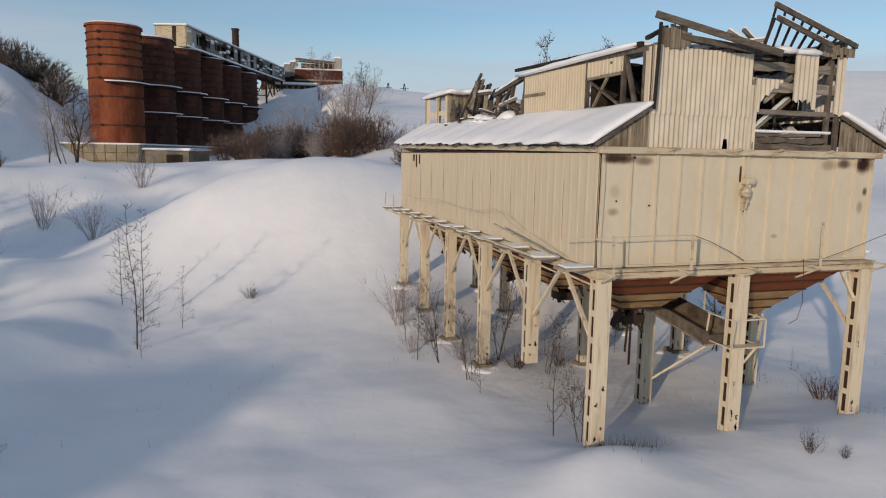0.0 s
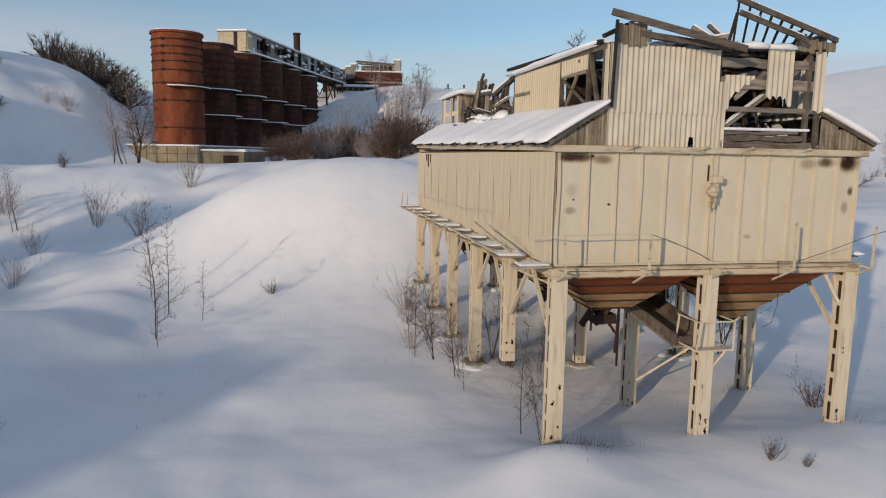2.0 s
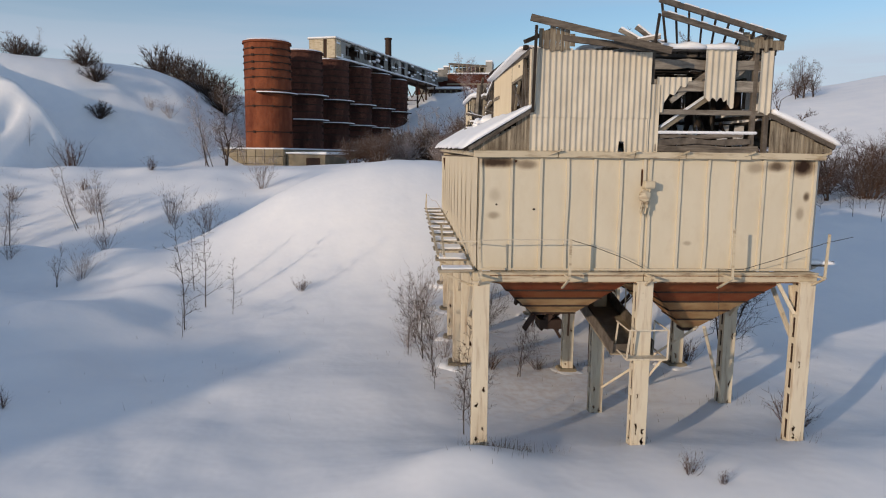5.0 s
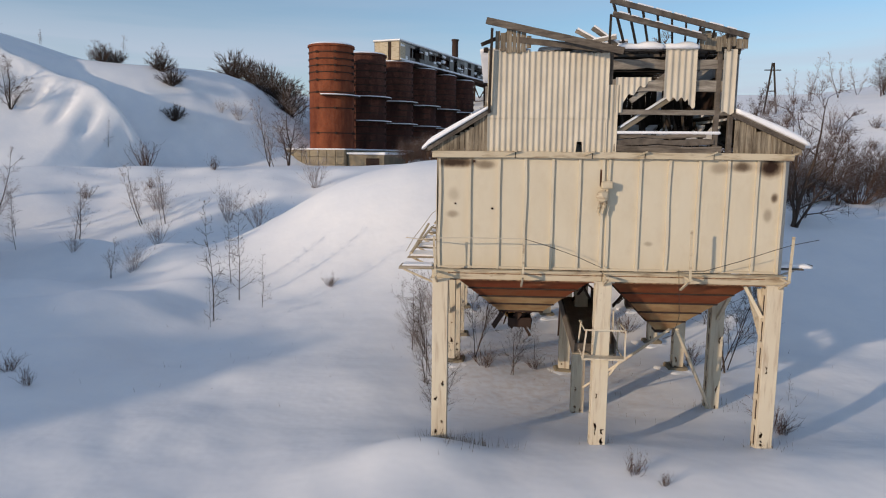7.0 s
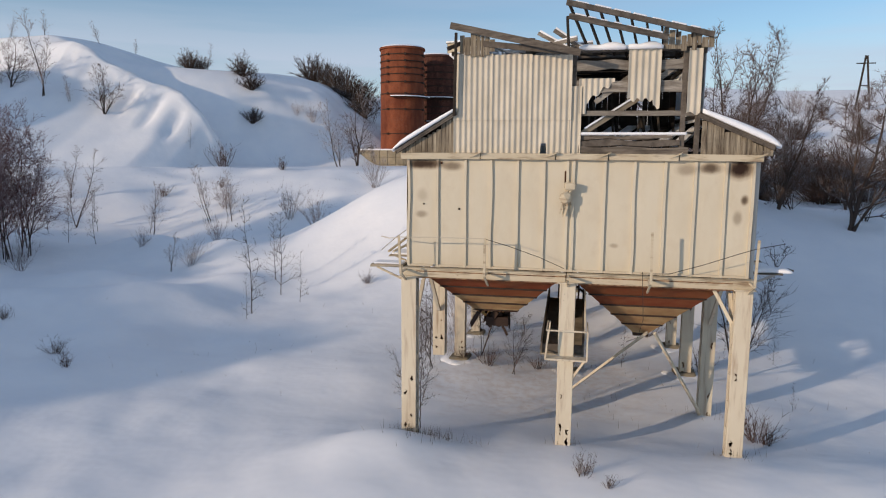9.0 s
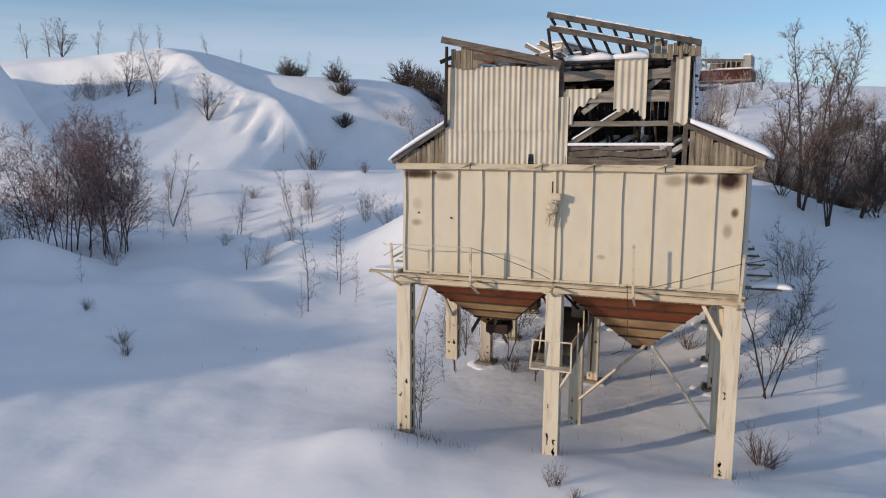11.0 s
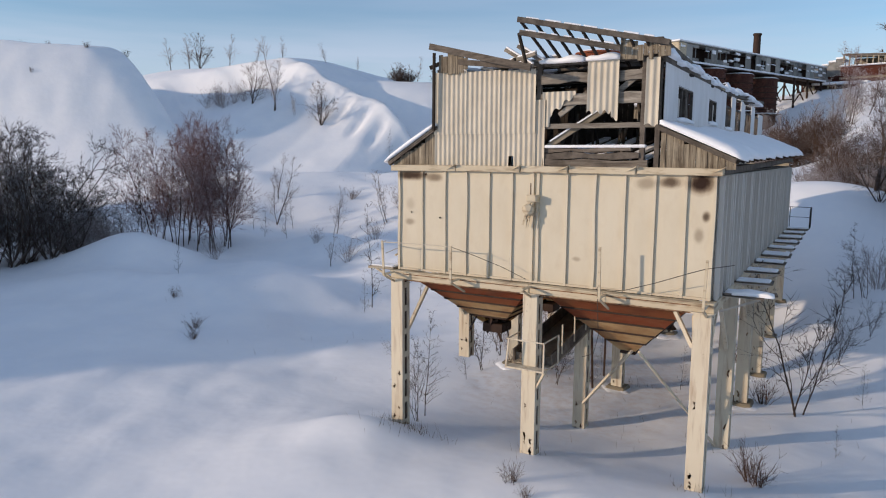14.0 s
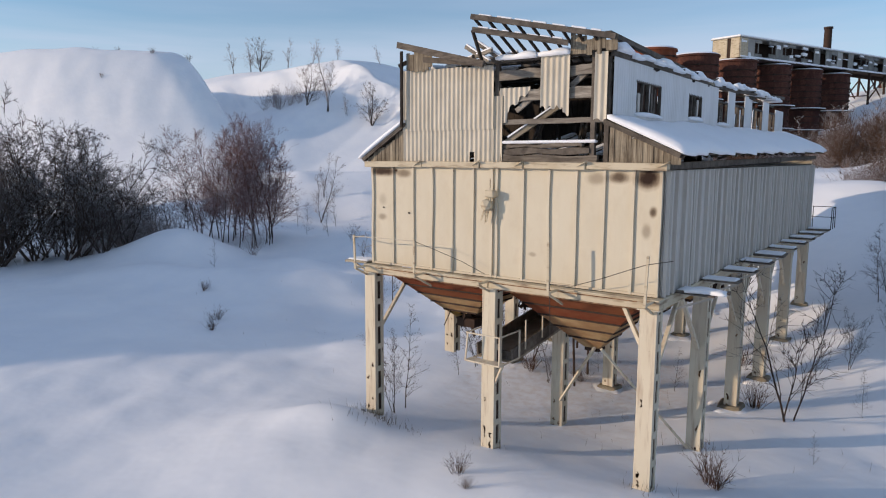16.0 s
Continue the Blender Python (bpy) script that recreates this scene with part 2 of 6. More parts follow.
    m.colour(m.mix(m.math("MULTIPLY", m.random(), 0.3), c, (0.14, 0.12, 0.09)))
    m.bump(m.noise(4, 6), 0.5, 0.05)
    m = Nodes("gallery_sheet", 0.8)
    c = m.mix(m.ramp(m.noise(0.7, 6), 0.35, 0.7), (0.24, 0.235, 0.215), (0.09, 0.09, 0.085))
    m.colour(m.mix(m.math("MULTIPLY", m.math("POWER", m.random(), 2.0), 0.8), c, (0.48, 0.46, 0.42)))

    def bark(name, a, b, frost):
        m = Nodes(name, 0.9)
        c = m.mix(m.noise(5, 4), a, b)
        top = m.math("MULTIPLY", m.ramp(m.up(), 0.45, 0.85), frost)
        m.colour(m.mix(top, c, (0.78, 0.80, 0.83)))

    bark("bark", (0.045, 0.033, 0.027), (0.095, 0.070, 0.056), 0.42)
    bark("twigs_red", (0.15, 0.080, 0.074), (0.25, 0.140, 0.128), 0.5)
    bark("twigs_brown", (0.065, 0.040, 0.029), (0.125, 0.076, 0.053), 0.35)
    bark("twigs_frost", (0.23, 0.19, 0.18), (0.36, 0.32, 0.31), 0.8)
    m = Nodes("dry_grass", 0.9)
    m.colour(m.mix(m.noise(3, 3), (0.07, 0.05, 0.032), (0.20, 0.15, 0.09)))


build_materials()

# ---------------------------------------------------------------- mesh helpers
def mesh_of(bm, name, smooth=False):
    me = bpy.data.meshes.new(name)
    bm.normal_update()
    bm.to_mesh(me)
    bm.free()
    if smooth:
        for p in me.polygons:
            p.use_smooth = True
    return me


def part(name, bm, material, parent=None, label="", smooth=False, m=None):
    """One mesh object out of a bmesh (or a mesh), under a thing or a part."""
    me = bm if isinstance(bm, bpy.types.Mesh) else mesh_of(bm, name, smooth)
    if material and not me.materials:
        me.materials.append(MATS[material])
    ob = new(name, me)
    ob.parent = parent
    if m is not None:
        ob.matrix_basis = m
    if label:
        tagged(ob, label)
    return ob


def thing(name, label, category, group="", kind="", at=(0, 0, 0)):
    ob = new(name)
    ob.location = at
    ob.empty_display_size = 0.2
    return tagged(ob, label, category, group, kind)


def add_box(bm, lo, hi, bevel=0.0, jitter=0.0):
    """An upright box between two corners, with chamfered edges where bevel is given."""
    vs = [bm.verts.new((x + random.uniform(-jitter, jitter), y + random.uniform(-jitter, jitter), z + random.uniform(-jitter, jitter)))
          for z in (lo[2], hi[2]) for y in (lo[1], hi[1]) for x in (lo[0], hi[0])]
    fs = [bm.faces.new([vs[i] for i in f]) for f in ((0, 2, 3, 1), (4, 5, 7, 6), (0, 1, 5, 4), (2, 6, 7, 3), (0, 4, 6, 2), (1, 3, 7, 5))]
    if bevel:
        bmesh.ops.bevel(bm, geom=list({e for f in fs for e in f.edges}), offset=bevel, segments=1, affect="EDGES")
    return bm


def add_beam(bm, a, b, w, h, roll=0.0, bevel=0.0):
    """A bar from a to b, w wide and h high."""
    a, b = Vector(a), Vector(b)
    d = (b - a).normalized()
    up = Vector((0, 0, 1)) if abs(d.z) < 0.95 else Vector((0, 1, 0))
    s = d.cross(up).normalized()
    u = s.cross(d).normalized()
    if roll:
        q = Matrix.Rotation(roll, 3, d)
        s, u = q @ s, q @ u
    vs = [bm.verts.new(p + s * (w / 2 * i) + u * (h / 2 * j)) for p in (a, b) for i, j in ((-1, -1), (1, -1), (1, 1), (-1, 1))]
    fs = [bm.faces.new([vs[i] for i in f]) for f in ((3, 2, 1, 0), (4, 5, 6, 7), (0, 1, 5, 4), (1, 2, 6, 5), (2, 3, 7, 6), (3, 0, 4, 7))]
    if bevel:
        bmesh.ops.bevel(bm, geom=list({e for f in fs for e in f.edges}), offset=bevel, segments=1, affect="EDGES")
    return bm


def box(lo, hi, bevel=0.0, jitter=0.0):
    return add_box(bmesh.new(), lo, hi, bevel, jitter)


def beam(a, b, w, h, roll=0.0, bevel=0.0):
    return add_beam(bmesh.new(), a, b, w, h, roll, bevel)


def tube(points, r, sides=6):
    """A round bar or cable through points."""
    bm = bmesh.new()
    pts = [Vector(p) for p in points]
    rings = []
    for i, p in enumerate(pts):
        d = (pts[min(i + 1, len(pts) - 1)] - pts[max(i - 1, 0)]).normalized()
        up = Vector((0, 0, 1)) if abs(d.z) < 0.95 else Vector((0, 1, 0))
        s = d.cross(up).normalized()
        u = s.cross(d)
        rings.append([bm.verts.new(p + r * (math.cos(t) * s + math.sin(t) * u)) for t in (k * math.tau / sides for k in range(sides))])
    for A, B in zip(rings, rings[1:]):
        for k in range(sides):
            bm.faces.new((A[k], A[(k + 1) % sides], B[(k + 1) % sides], B[k]))
    bm.faces.new(rings[0][::-1]), bm.faces.new(rings[-1])
    return bm


def sheet(width, height, pitch, depth, thick=0.008, rows=4, profile="wave", top=None, bottom=None, sag=0.0):
    """A corrugated sheet standing in the xz plane, ribs upright, its outer side towards -y. top and bottom: functions of x for torn edges."""
    per = 8 if profile == "wave" else 4
    n = max(1, round(width / pitch)) * per
    xs, ys = [], []
    for i in range(n + 1):
        f = i / per
        if profile == "wave":
            x, y = width * i / n, -depth / 2 * math.cos(math.tau * f)
        else:
            k = i % 4
            x = (i // 4 + (0.0, 0.62, 0.70, 0.92)[k]) * (width / (n / 4))
            y = (0.0, 0.0, -depth, -depth)[k]
        xs.append(x), ys.append(y)
    verts, faces = [], []
    for side in (0, thick):
        for x, y in zip(xs, ys):
            z0 = bottom(x) if bottom else 0.0
            z1 = top(x) if top else height
            for j in range(rows + 1):
                v = j / rows
                verts.append((x, y + side + sag * math.sin(math.pi * v) * math.sin(2.1 * x + 1.0), z0 + (z1 - z0) * v))
    R, S = rows + 1, (n + 1) * (rows + 1)
    for i in range(n):
        for j in range(rows):
            a = i * R + j
            faces.append((a, a + R, a + R + 1, a + 1))
            faces.append((S + a, S + a + 1, S + a + R + 1, S + a + R))
        a = i * R
        faces.append((a, S + a, S + a + R, a + R))
        a += rows
        faces.append((a, a + R, S + a + R, S + a))
    for j in range(rows):
        faces.append((j, j + 1, S + j + 1, S + j))
        a = n * R + j
        faces.append((a, S + a, S + a + 1, a + 1))
    me = bpy.data.meshes.new("sheet")
    me.from_pydata(verts, [], faces)
    if profile == "wave":
        for p in me.polygons:
            p.use_smooth = True
        me.set_sharp_from_angle(angle=radians(50))
    return me


def smoothstep(a, b, v):
    t = np.clip((np.asarray(v, float) - a) / (b - a), 0.0, 1.0)
    return t * t * (3 - 2 * t)

# ---------------------------------------------------------------- ground
CLIFF_Y = (10, 22, 27, 32, 38, 44, 47, 50, 53, 58, 66, 70, 74, 78, 82, 92, 115, 150)
CLIFF_X = (-200, -130, -110, -98, -87, -78, -74, -74, -81, -96, -88, -66, -56, -48, -42, -31.5, -33, -30)


def waves(x, y, size, seed):
    """Smooth unevenness of about unit height."""
    r = np.random.RandomState(seed)
    z = np.zeros_like(x)
    for k in range(7):
        a, f, p = r.uniform(0, math.tau), r.uniform(0.6, 1.7) / size, r.uniform(0, math.tau)
        z = z + np.sin(math.tau * f * (x * math.cos(a) + y * math.sin(a)) + p + 0.8 * np.sin(math.tau * f * 0.6 * (y * math.cos(a) - x * math.sin(a))))
    return z / 4.0


def hump(x, y, cx, cy, rx, ry, h, turn=0.0, power=1.0):
    c, s = math.cos(radians(turn)), math.sin(radians(turn))
    u, v = (x - cx) * c + (y - cy) * s, (y - cy) * c - (x - cx) * s
    return h * np.exp(-(((u / rx) ** 2 + (v / ry) ** 2) ** power))


def ground_height(x, y):
    x, y = np.asarray(x, float), np.asarray(y, float)
    east = smoothstep(4, 14, x)
    z = -0.78 + 0.18 * smoothstep(5, 9.5, x)
    # bank along the front, with a rounded drift at the corner column
    z = z + 0.96 * np.exp(-((y + 2.6) / 3.5) ** 2) * smoothstep(-6.5, 0.5, x)
    z = z + hump(x, y, -0.35, -1.55, 1.75, 1.0, 0.42, 12)
    z = z + hump(x, y, 0.6, 8.8, 1.9, 2.2, 0.30) + hump(x, y, 0.3, 13.4, 2.0, 2.6, 0.32) + hump(x, y, -0.2, 17.5, 2.2, 2.6, 0.3)
    # hollow west of the bunker and the chain of hummocks beyond it
    z = z + hump(x, y, -12.5, 12.5, 5.0, 7.5, -0.62)
    z = z + hump(x, y, -19.3, 16.3, 3.9, 3.0, 1.25, 20) + hump(x, y, -24.0, 12.2, 4.0, 2.8, 1.0, -15) + hump(x, y, -31.0, 11.0, 5.0, 3.2, 1.0, 10)
    z = z + hump(x, y, -26.5, 20.0, 3.4, 2.4, 0.9, 30) + hump(x, y, -17.0, 9.5, 2.8, 1.9, 0.35, 40) + hump(x, y, -16.8, 22.0, 2.6, 2.2, 0.7)
    # bench to the north with the silos on it
    west_ramp = (7.6 - 0.85 * smoothstep(-3, -20, x)) * smoothstep(34, 58, y + 1.2 * np.sin(x * 0.11) + 11.0 * smoothstep(-34, -56, x))
    east_ramp = 4.4 * smoothstep(10, 31, y) + 11.5 * smoothstep(38, 112, y)
    z = z + west_ramp * (1 - east) + east_ramp * east
    z = z + 13.0 * smoothstep(35, 130, x) * smoothstep(-60, 40, y)
    z = z + hump(x, y, 22, 160, 48, 34, 9.5) + 12 * smoothstep(120, 190, y) * (1 - east)
    # quarry edge to the west
    xc = np.interp(y, CLIFF_Y, CLIFF_X)
    xc = (xc + np.interp(y - 2, CLIFF_Y, CLIFF_X) + np.interp(y + 2, CLIFF_Y, CLIFF_X)) / 3
    flute = np.exp(-((y - 67) / 5.0) ** 2)
    wide = 13 - 1.5 * smoothstep(60, 52, y) * smoothstep(26, 36, y)
    rise = smoothstep(1, -1, (x - xc) / wide + flute / wide * (1.4 * np.sin(y * 1.5 + x * 0.25) + 0.8 * np.sin(y * 3.1)))
    z = z + rise * np.maximum(20.6 + 3.2 * smoothstep(58, 50, y) + 4.4 * smoothstep(-62, -74, x) * smoothstep(58, 74, y) - z, 0) + 1.3 * waves(x, y, 60, 3) * rise
    # rim of the quarry to the south-west
    u, w = (x + y) / math.sqrt(2), (x - y) / math.sqrt(2)
    z = z + (16.9 + 0.9 * waves(x, y, 9, 41) + 0.6 * waves(x, y, 4, 43)) * smoothstep(-58, -80, u) * smoothstep(1, -15, w) ** 0.7 * smoothstep(-92, -66, w)
    z = z + 0.09 * waves(x, y, 5.5, 47) * smoothstep(-5, -10, x) * smoothstep(-34, -26, x) * smoothstep(-12, -6, y) * smoothstep(26, 18, y)
    # spoil heap behind the bunker and drifts in the valley
    z = z + hump(x, y, -2.2, 34.5, 14.5, 8.7, 8.0, 0, 1.3) * (1 - 0.85 * smoothstep(38, 50, y))
    z = z + hump(x, y, -38.0, 17.0, 5.2, 3.6, 2.7, 25) + hump(x, y, -41.5, 29.5, 8, 6, 1.5) + hump(x, y, -29.5, 31.5, 4.6, 3.4, 1.7, 15) + hump(x, y, -21.8, 28.6, 3.6, 2.7, 1.6, -10)
    z = z + hump(x, y, 1.0, 22, 7.0, 4.5, 0.8)
    # fluted spur that runs down from the plateau
    ax, ay, bx, by = -68.0, 71.2, -45.2, 69.5
    ln = math.hypot(bx - ax, by - ay)
    s = ((x - ax) * (bx - ax) + (y - ay) * (by - ay)) / ln
    d = ((x - ax) * -(by - ay) + (y - ay) * (bx - ax)) / ln
    crest = np.interp(s / ln, (-1.4, -0.5, 0.0, 0.15, 0.40, 0.57, 0.79, 0.92, 1.0, 1.12), (24.3, 23.8, 24.2, 22.7, 19.2, 17.7, 16.1, 13.4, 10.6, 6.0))
    rib = np.maximum(np.sin(s * 1.75 + 0.5) + 0.5 * np.sin(s * 0.83), 0) ** 0.8 * (0.35 + 0.65 * smoothstep(8, 13, s))
    south = -0.58 * d + 2.9 * (1 - np.exp(np.minimum(d, 0) / 2.8))
    spur = crest - np.where(d > 0, 0.95 * d, south) - 0.85 * rib * smoothstep(-0.5, -1.6, d) * smoothstep(-7.0, -3.0, d)
    spur = np.where(s > ln, spur - 0.5 * (s - ln), spur)
    inside = smoothstep(-46, -36, s) * smoothstep(ln + 4.5, ln + 1.0, s)
    z = z + np.maximum(spur - z, 0) * inside
    near = np.exp(-(x * x + y * y) / 90.0 ** 2)
    # drifts round the brush on the bench and gullies down the west slope
    z = z + 0.22 * waves(x, y, 6.5, 21) * smoothstep(30, 40, y) * smoothstep(64, 54, y) * (1 - east)
    z = z + (0.55 * waves(x, y, 13, 23) + 0.22 * waves(x, y, 5, 29)) * 4 * rise * (1 - rise)
    # wind ripples on the bank beside the corner
    z = z + 0.05 * np.maximum(waves(x + 0.6 * y, 1.8 * y - 0.5 * x, 2.2, 31), 0) * hump(x, y, 12.5, -2.0, 3.5, 2.6, 1.0)
    z = z + (0.12 * waves(x, y, 9, 5) + 0.022 * waves(x, y, 2.6, 7)) * near + 0.45 * waves(x, y, 33, 11) * (1 - near)
    return z


def ground_at(x, y):
    return float(ground_height(x, y))


def build_ground():
    def axis(a, lo, hi, b, fine, coarse):
        """Fine steps from lo to hi, coarser ones out to a and b, then ever wider ones out to the horizon."""
        west = np.arange(a, lo, coarse)
        inner = np.arange(lo, hi, fine)
        east = np.arange(hi, b, coarse)
        outer = np.cumsum(coarse * 1.137 ** np.arange(1, 55))
        return np.concatenate([west[0] - outer[::-1], west, inner, east, east[-1] + outer])

    xs, ys = axis(-112, -28, 16, 62, 0.25, 0.52), axis(-24, -7, 24, 122, 0.22, 0.46)
    n, k = len(xs), len(ys)
    X, Y = np.meshgrid(xs, ys)
    Z = ground_height(X, Y)
    far = np.hypot(X + 8, Y - 20)
    Z = Z * (1 - smoothstep(400, 1500, far)) + 14 * smoothstep(400, 1500, far)
    me = bpy.data.meshes.new("ground")
    i = np.arange(n * k).reshape(k, n)
    q = np.stack([i[:-1, :-1], i[:-1, 1:], i[1:, 1:], i[1:, :-1]], -1).reshape(-1, 4)
    me.vertices.add(n * k)
    me.vertices.foreach_set("co", np.stack([X, Y, Z], -1).astype(np.float32).ravel())
    me.loops.add(q.size)
    me.loops.foreach_set("vertex_index", q.astype(np.int32).ravel())
    me.polygons.add(len(q))
    me.polygons.foreach_set("loop_start", np.arange(0, q.size, 4, dtype=np.int32))
    me.polygons.foreach_set("use_smooth", np.ones(len(q), bool))
    me.update()
    me.validate()
    me.materials.append(MATS["snow"])
    tagged(new("ground", me), "deep drifted snow over the quarry floor and slopes", "ground", kind="structure")


build_ground()

# ---------------------------------------------------------------- bunker on columns
L = 21.4          # length along y
Z0, Z1 = 4.72, 7.70   # foot and head of the box walls
COL_Y = [-0.10 + 4.25 * k for k in range(6)]
COL_X = (0.09, 4.46, 8.89)
SLOPE = 0.012     # the whole head rises slightly to the rear


def rise(y):
    return SLOPE * max(y, 0.0)


bunker = thing("aggregate_bunker", "derelict cream steel aggregate bunker on columns with a ruined timber top", "bunker")


def front_wall():
    wall = part("front_wall", box((0.05, 0.02, Z0), (8.95, 0.10, Z1)), "cream_panel", bunker, "cream painted steel front wall with upright ribs")
    ribs = [0.03, 0.84, 1.62, 2.32, 3.04, 3.74, 4.36, 4.52, 5.32, 6.08, 6.84, 7.58, 8.32, 8.97]
    for k, (a, b) in enumerate(zip(ribs, ribs[1:])):
        if b - a < 0.3:
            part("panel", box((a, -0.012, Z0), (b, 0.016, Z1)), "front_panel", wall)
            continue
        bm = bmesh.new()
        # slightly dished plate
        nx, nz = 3, 7
        g = {}
        for i in range(nx + 1):
            for j in range(nz + 1):
                u, v = i / nx, j / nz
                d = 0.010 * math.sin(math.pi * u) * math.sin(math.pi * v) * random.uniform(0.4, 1.2)
                g[i, j] = bm.verts.new((a + 0.012 + (b - a - 0.024) * u, -0.010 - d, Z0 + (Z1 - Z0) * v))
        for i in range(nx):
            for j in range(nz):
                bm.faces.new((g[i, j], g[i + 1, j], g[i + 1, j + 1], g[i, j + 1]))
        edge = [g[i, 0] for i in range(nx + 1)] + [g[nx, j] for j in range(1, nz + 1)] + [g[i, nz] for i in range(nx - 1, -1, -1)] + [g[0, j] for j in range(nz - 1, 0, -1)]
        back = [bm.verts.new((w.co.x, 0.018, w.co.z)) for w in edge]
        for p in range(len(edge)):
            q = (p + 1) % len(edge)
            bm.faces.new((edge[p], back[p], back[q], edge[q]))
        part("panel", bm, "front_panel", wall)
    for k, x in enumerate(ribs):
        w = 0.035
        bow = random.uniform(-0.02, 0.02)
        bm = bmesh.new()
        zs = [Z0 + (Z1 - Z0) * t / 6 for t in range(7)]
        for (za, zb), t in zip(zip(zs, zs[1:]), range(6)):
            xa, xb = x + bow * math.sin(t * 1.1), x + bow * math.sin((t + 1) * 1.1)
            vs = [bm.verts.new(p) for p in ((xa - w, -0.072, za), (xa + w, -0.072, za), (xa + w, 0.0, za), (xa - w, 0.0, za),
                                            (xb - w, -0.072, zb), (xb + w, -0.072, zb), (xb + w, 0.0, zb), (xb - w, 0.0, zb))]
            for f in ((0, 1, 5, 4), (1, 2, 6, 5), (3, 0, 4, 7), (2, 3, 7, 6), (0, 3, 2, 1), (4, 5, 6, 7)):
                bm.faces.new([vs[i] for i in f])
        part("rib", bm, "front_panel", wall)
    # bullet holes and slots: dark patches on the plate in place of shade
    def blot(x, z, rx, rz, mat="hole_dark", seed=0):
        r = random.Random(seed)
        bm = bmesh.new()
        c = bm.verts.new((x, -0.034, z))
        ring = []
        for k in range(22):
            t = k * math.tau / 22
            q = r.uniform(0.72, 1.1)
            ring.append(bm.verts.new((x + rx * q * math.cos(t), -0.034, z + rz * q * math.sin(t))))
        for k in range(22):
            bm.faces.new((c, ring[k], ring[(k + 1) % 22]))
        bmesh.ops.solidify(bm, geom=bm.faces[:], thickness=0.003)
        part("bullet_hole", bm, mat, wall, "small dark disc for the shade in a hole")
    blot(0.46, 6.47, 0.028, 0.028, seed=6)
    blot(1.45, 6.35, 0.04, 0.03, seed=7)
    for x, z, h in ((4.31, 7.2, 0.22), (0.95, 7.60, 0.03), (3.05, 7.62, 0.03)):
        part("slot", box((x - 0.03, -0.034, z - h), (x + 0.03, -0.018, z + h)), "hole_dark", wall, "dark strip standing in for a shaded slot in the plate")
    return wall


def side_wall(x, outward, mat, name, label):
    wall = part(name, box((x - 0.03, 0.12, Z0), (x + 0.03, L, Z1)), mat, bunker, label)
    y = 0.06
    k = 0
    while y < L - 0.1:
        w = min(1.92, L - y)
        me = sheet(w, Z1 - Z0, 0.48, 0.011 if outward < 0 else 0.07, 0.006, 6, "trapeze", sag=0.012)
        # the sheet's -y side turns outward
        turn = -90 if outward < 0 else 90
        m = pose(x + outward * 0.045, y if outward > 0 else y + w, Z0, 0, 0, turn)
        part("wall_sheet", me, mat, wall, m=m)
        if outward > 0:
            for yr in (y + 0.02, y + 0.62, y + 1.27):
                if yr < L - 0.2:
                    part("rib", box((x + 0.05, yr, Z0), (x + 0.145, yr + 0.045, Z1 - 0.02), 0, 0.006), mat, wall)
        y += w
        k += 1
    return wall


front_wall()
side_wall(0.0, -1, "cream_siding", "west_wall", "cream profiled steel side wall in sun")
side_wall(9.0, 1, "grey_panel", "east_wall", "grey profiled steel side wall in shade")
part("rear_wall", box((0.05, L, Z0), (8.95, L + 0.08, Z1 + 0.2)), "cream_siding", bunker)
part("deck", box((0.06, 0.1, Z1 - 0.02), (8.94, L, Z1 + 0.06)), "grey_timber", bunker, "grey plank deck under the ruined top")


def head_beams():
    """Cap along the head of the front in short bent lengths, and the eaves beams of the sides."""
    xs = [-0.16, 2.05, 4.05, 5.40, 7.15, 9.17]
    for a, b in zip(xs, xs[1:]):
        d = random.uniform(-0.02, 0.02)
        bm = beam((a, -0.10 + d, 7.79 + d * 0.5), (b - 0.02, -0.10 - d, 7.79 - d * 0.5), 0.20, 0.17, random.uniform(-0.06, 0.06), 0.012)
        add_box(bm, (a + 0.03, -0.02, 7.70), (b - 0.05, 0.06, 7.86))
        part("cap_beam", bm, "cream_ledge", bunker)
        # bent flap at the joint
        part("flap", beam((b - 0.30, -0.14, 7.76), (b + 0.04, -0.30, 7.90), 0.11, 0.018, 0.3), "cream_ledge", bunker)
    for x in (-0.06, 9.06):
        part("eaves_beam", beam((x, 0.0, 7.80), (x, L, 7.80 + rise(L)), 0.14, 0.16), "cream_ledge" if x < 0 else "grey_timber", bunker)


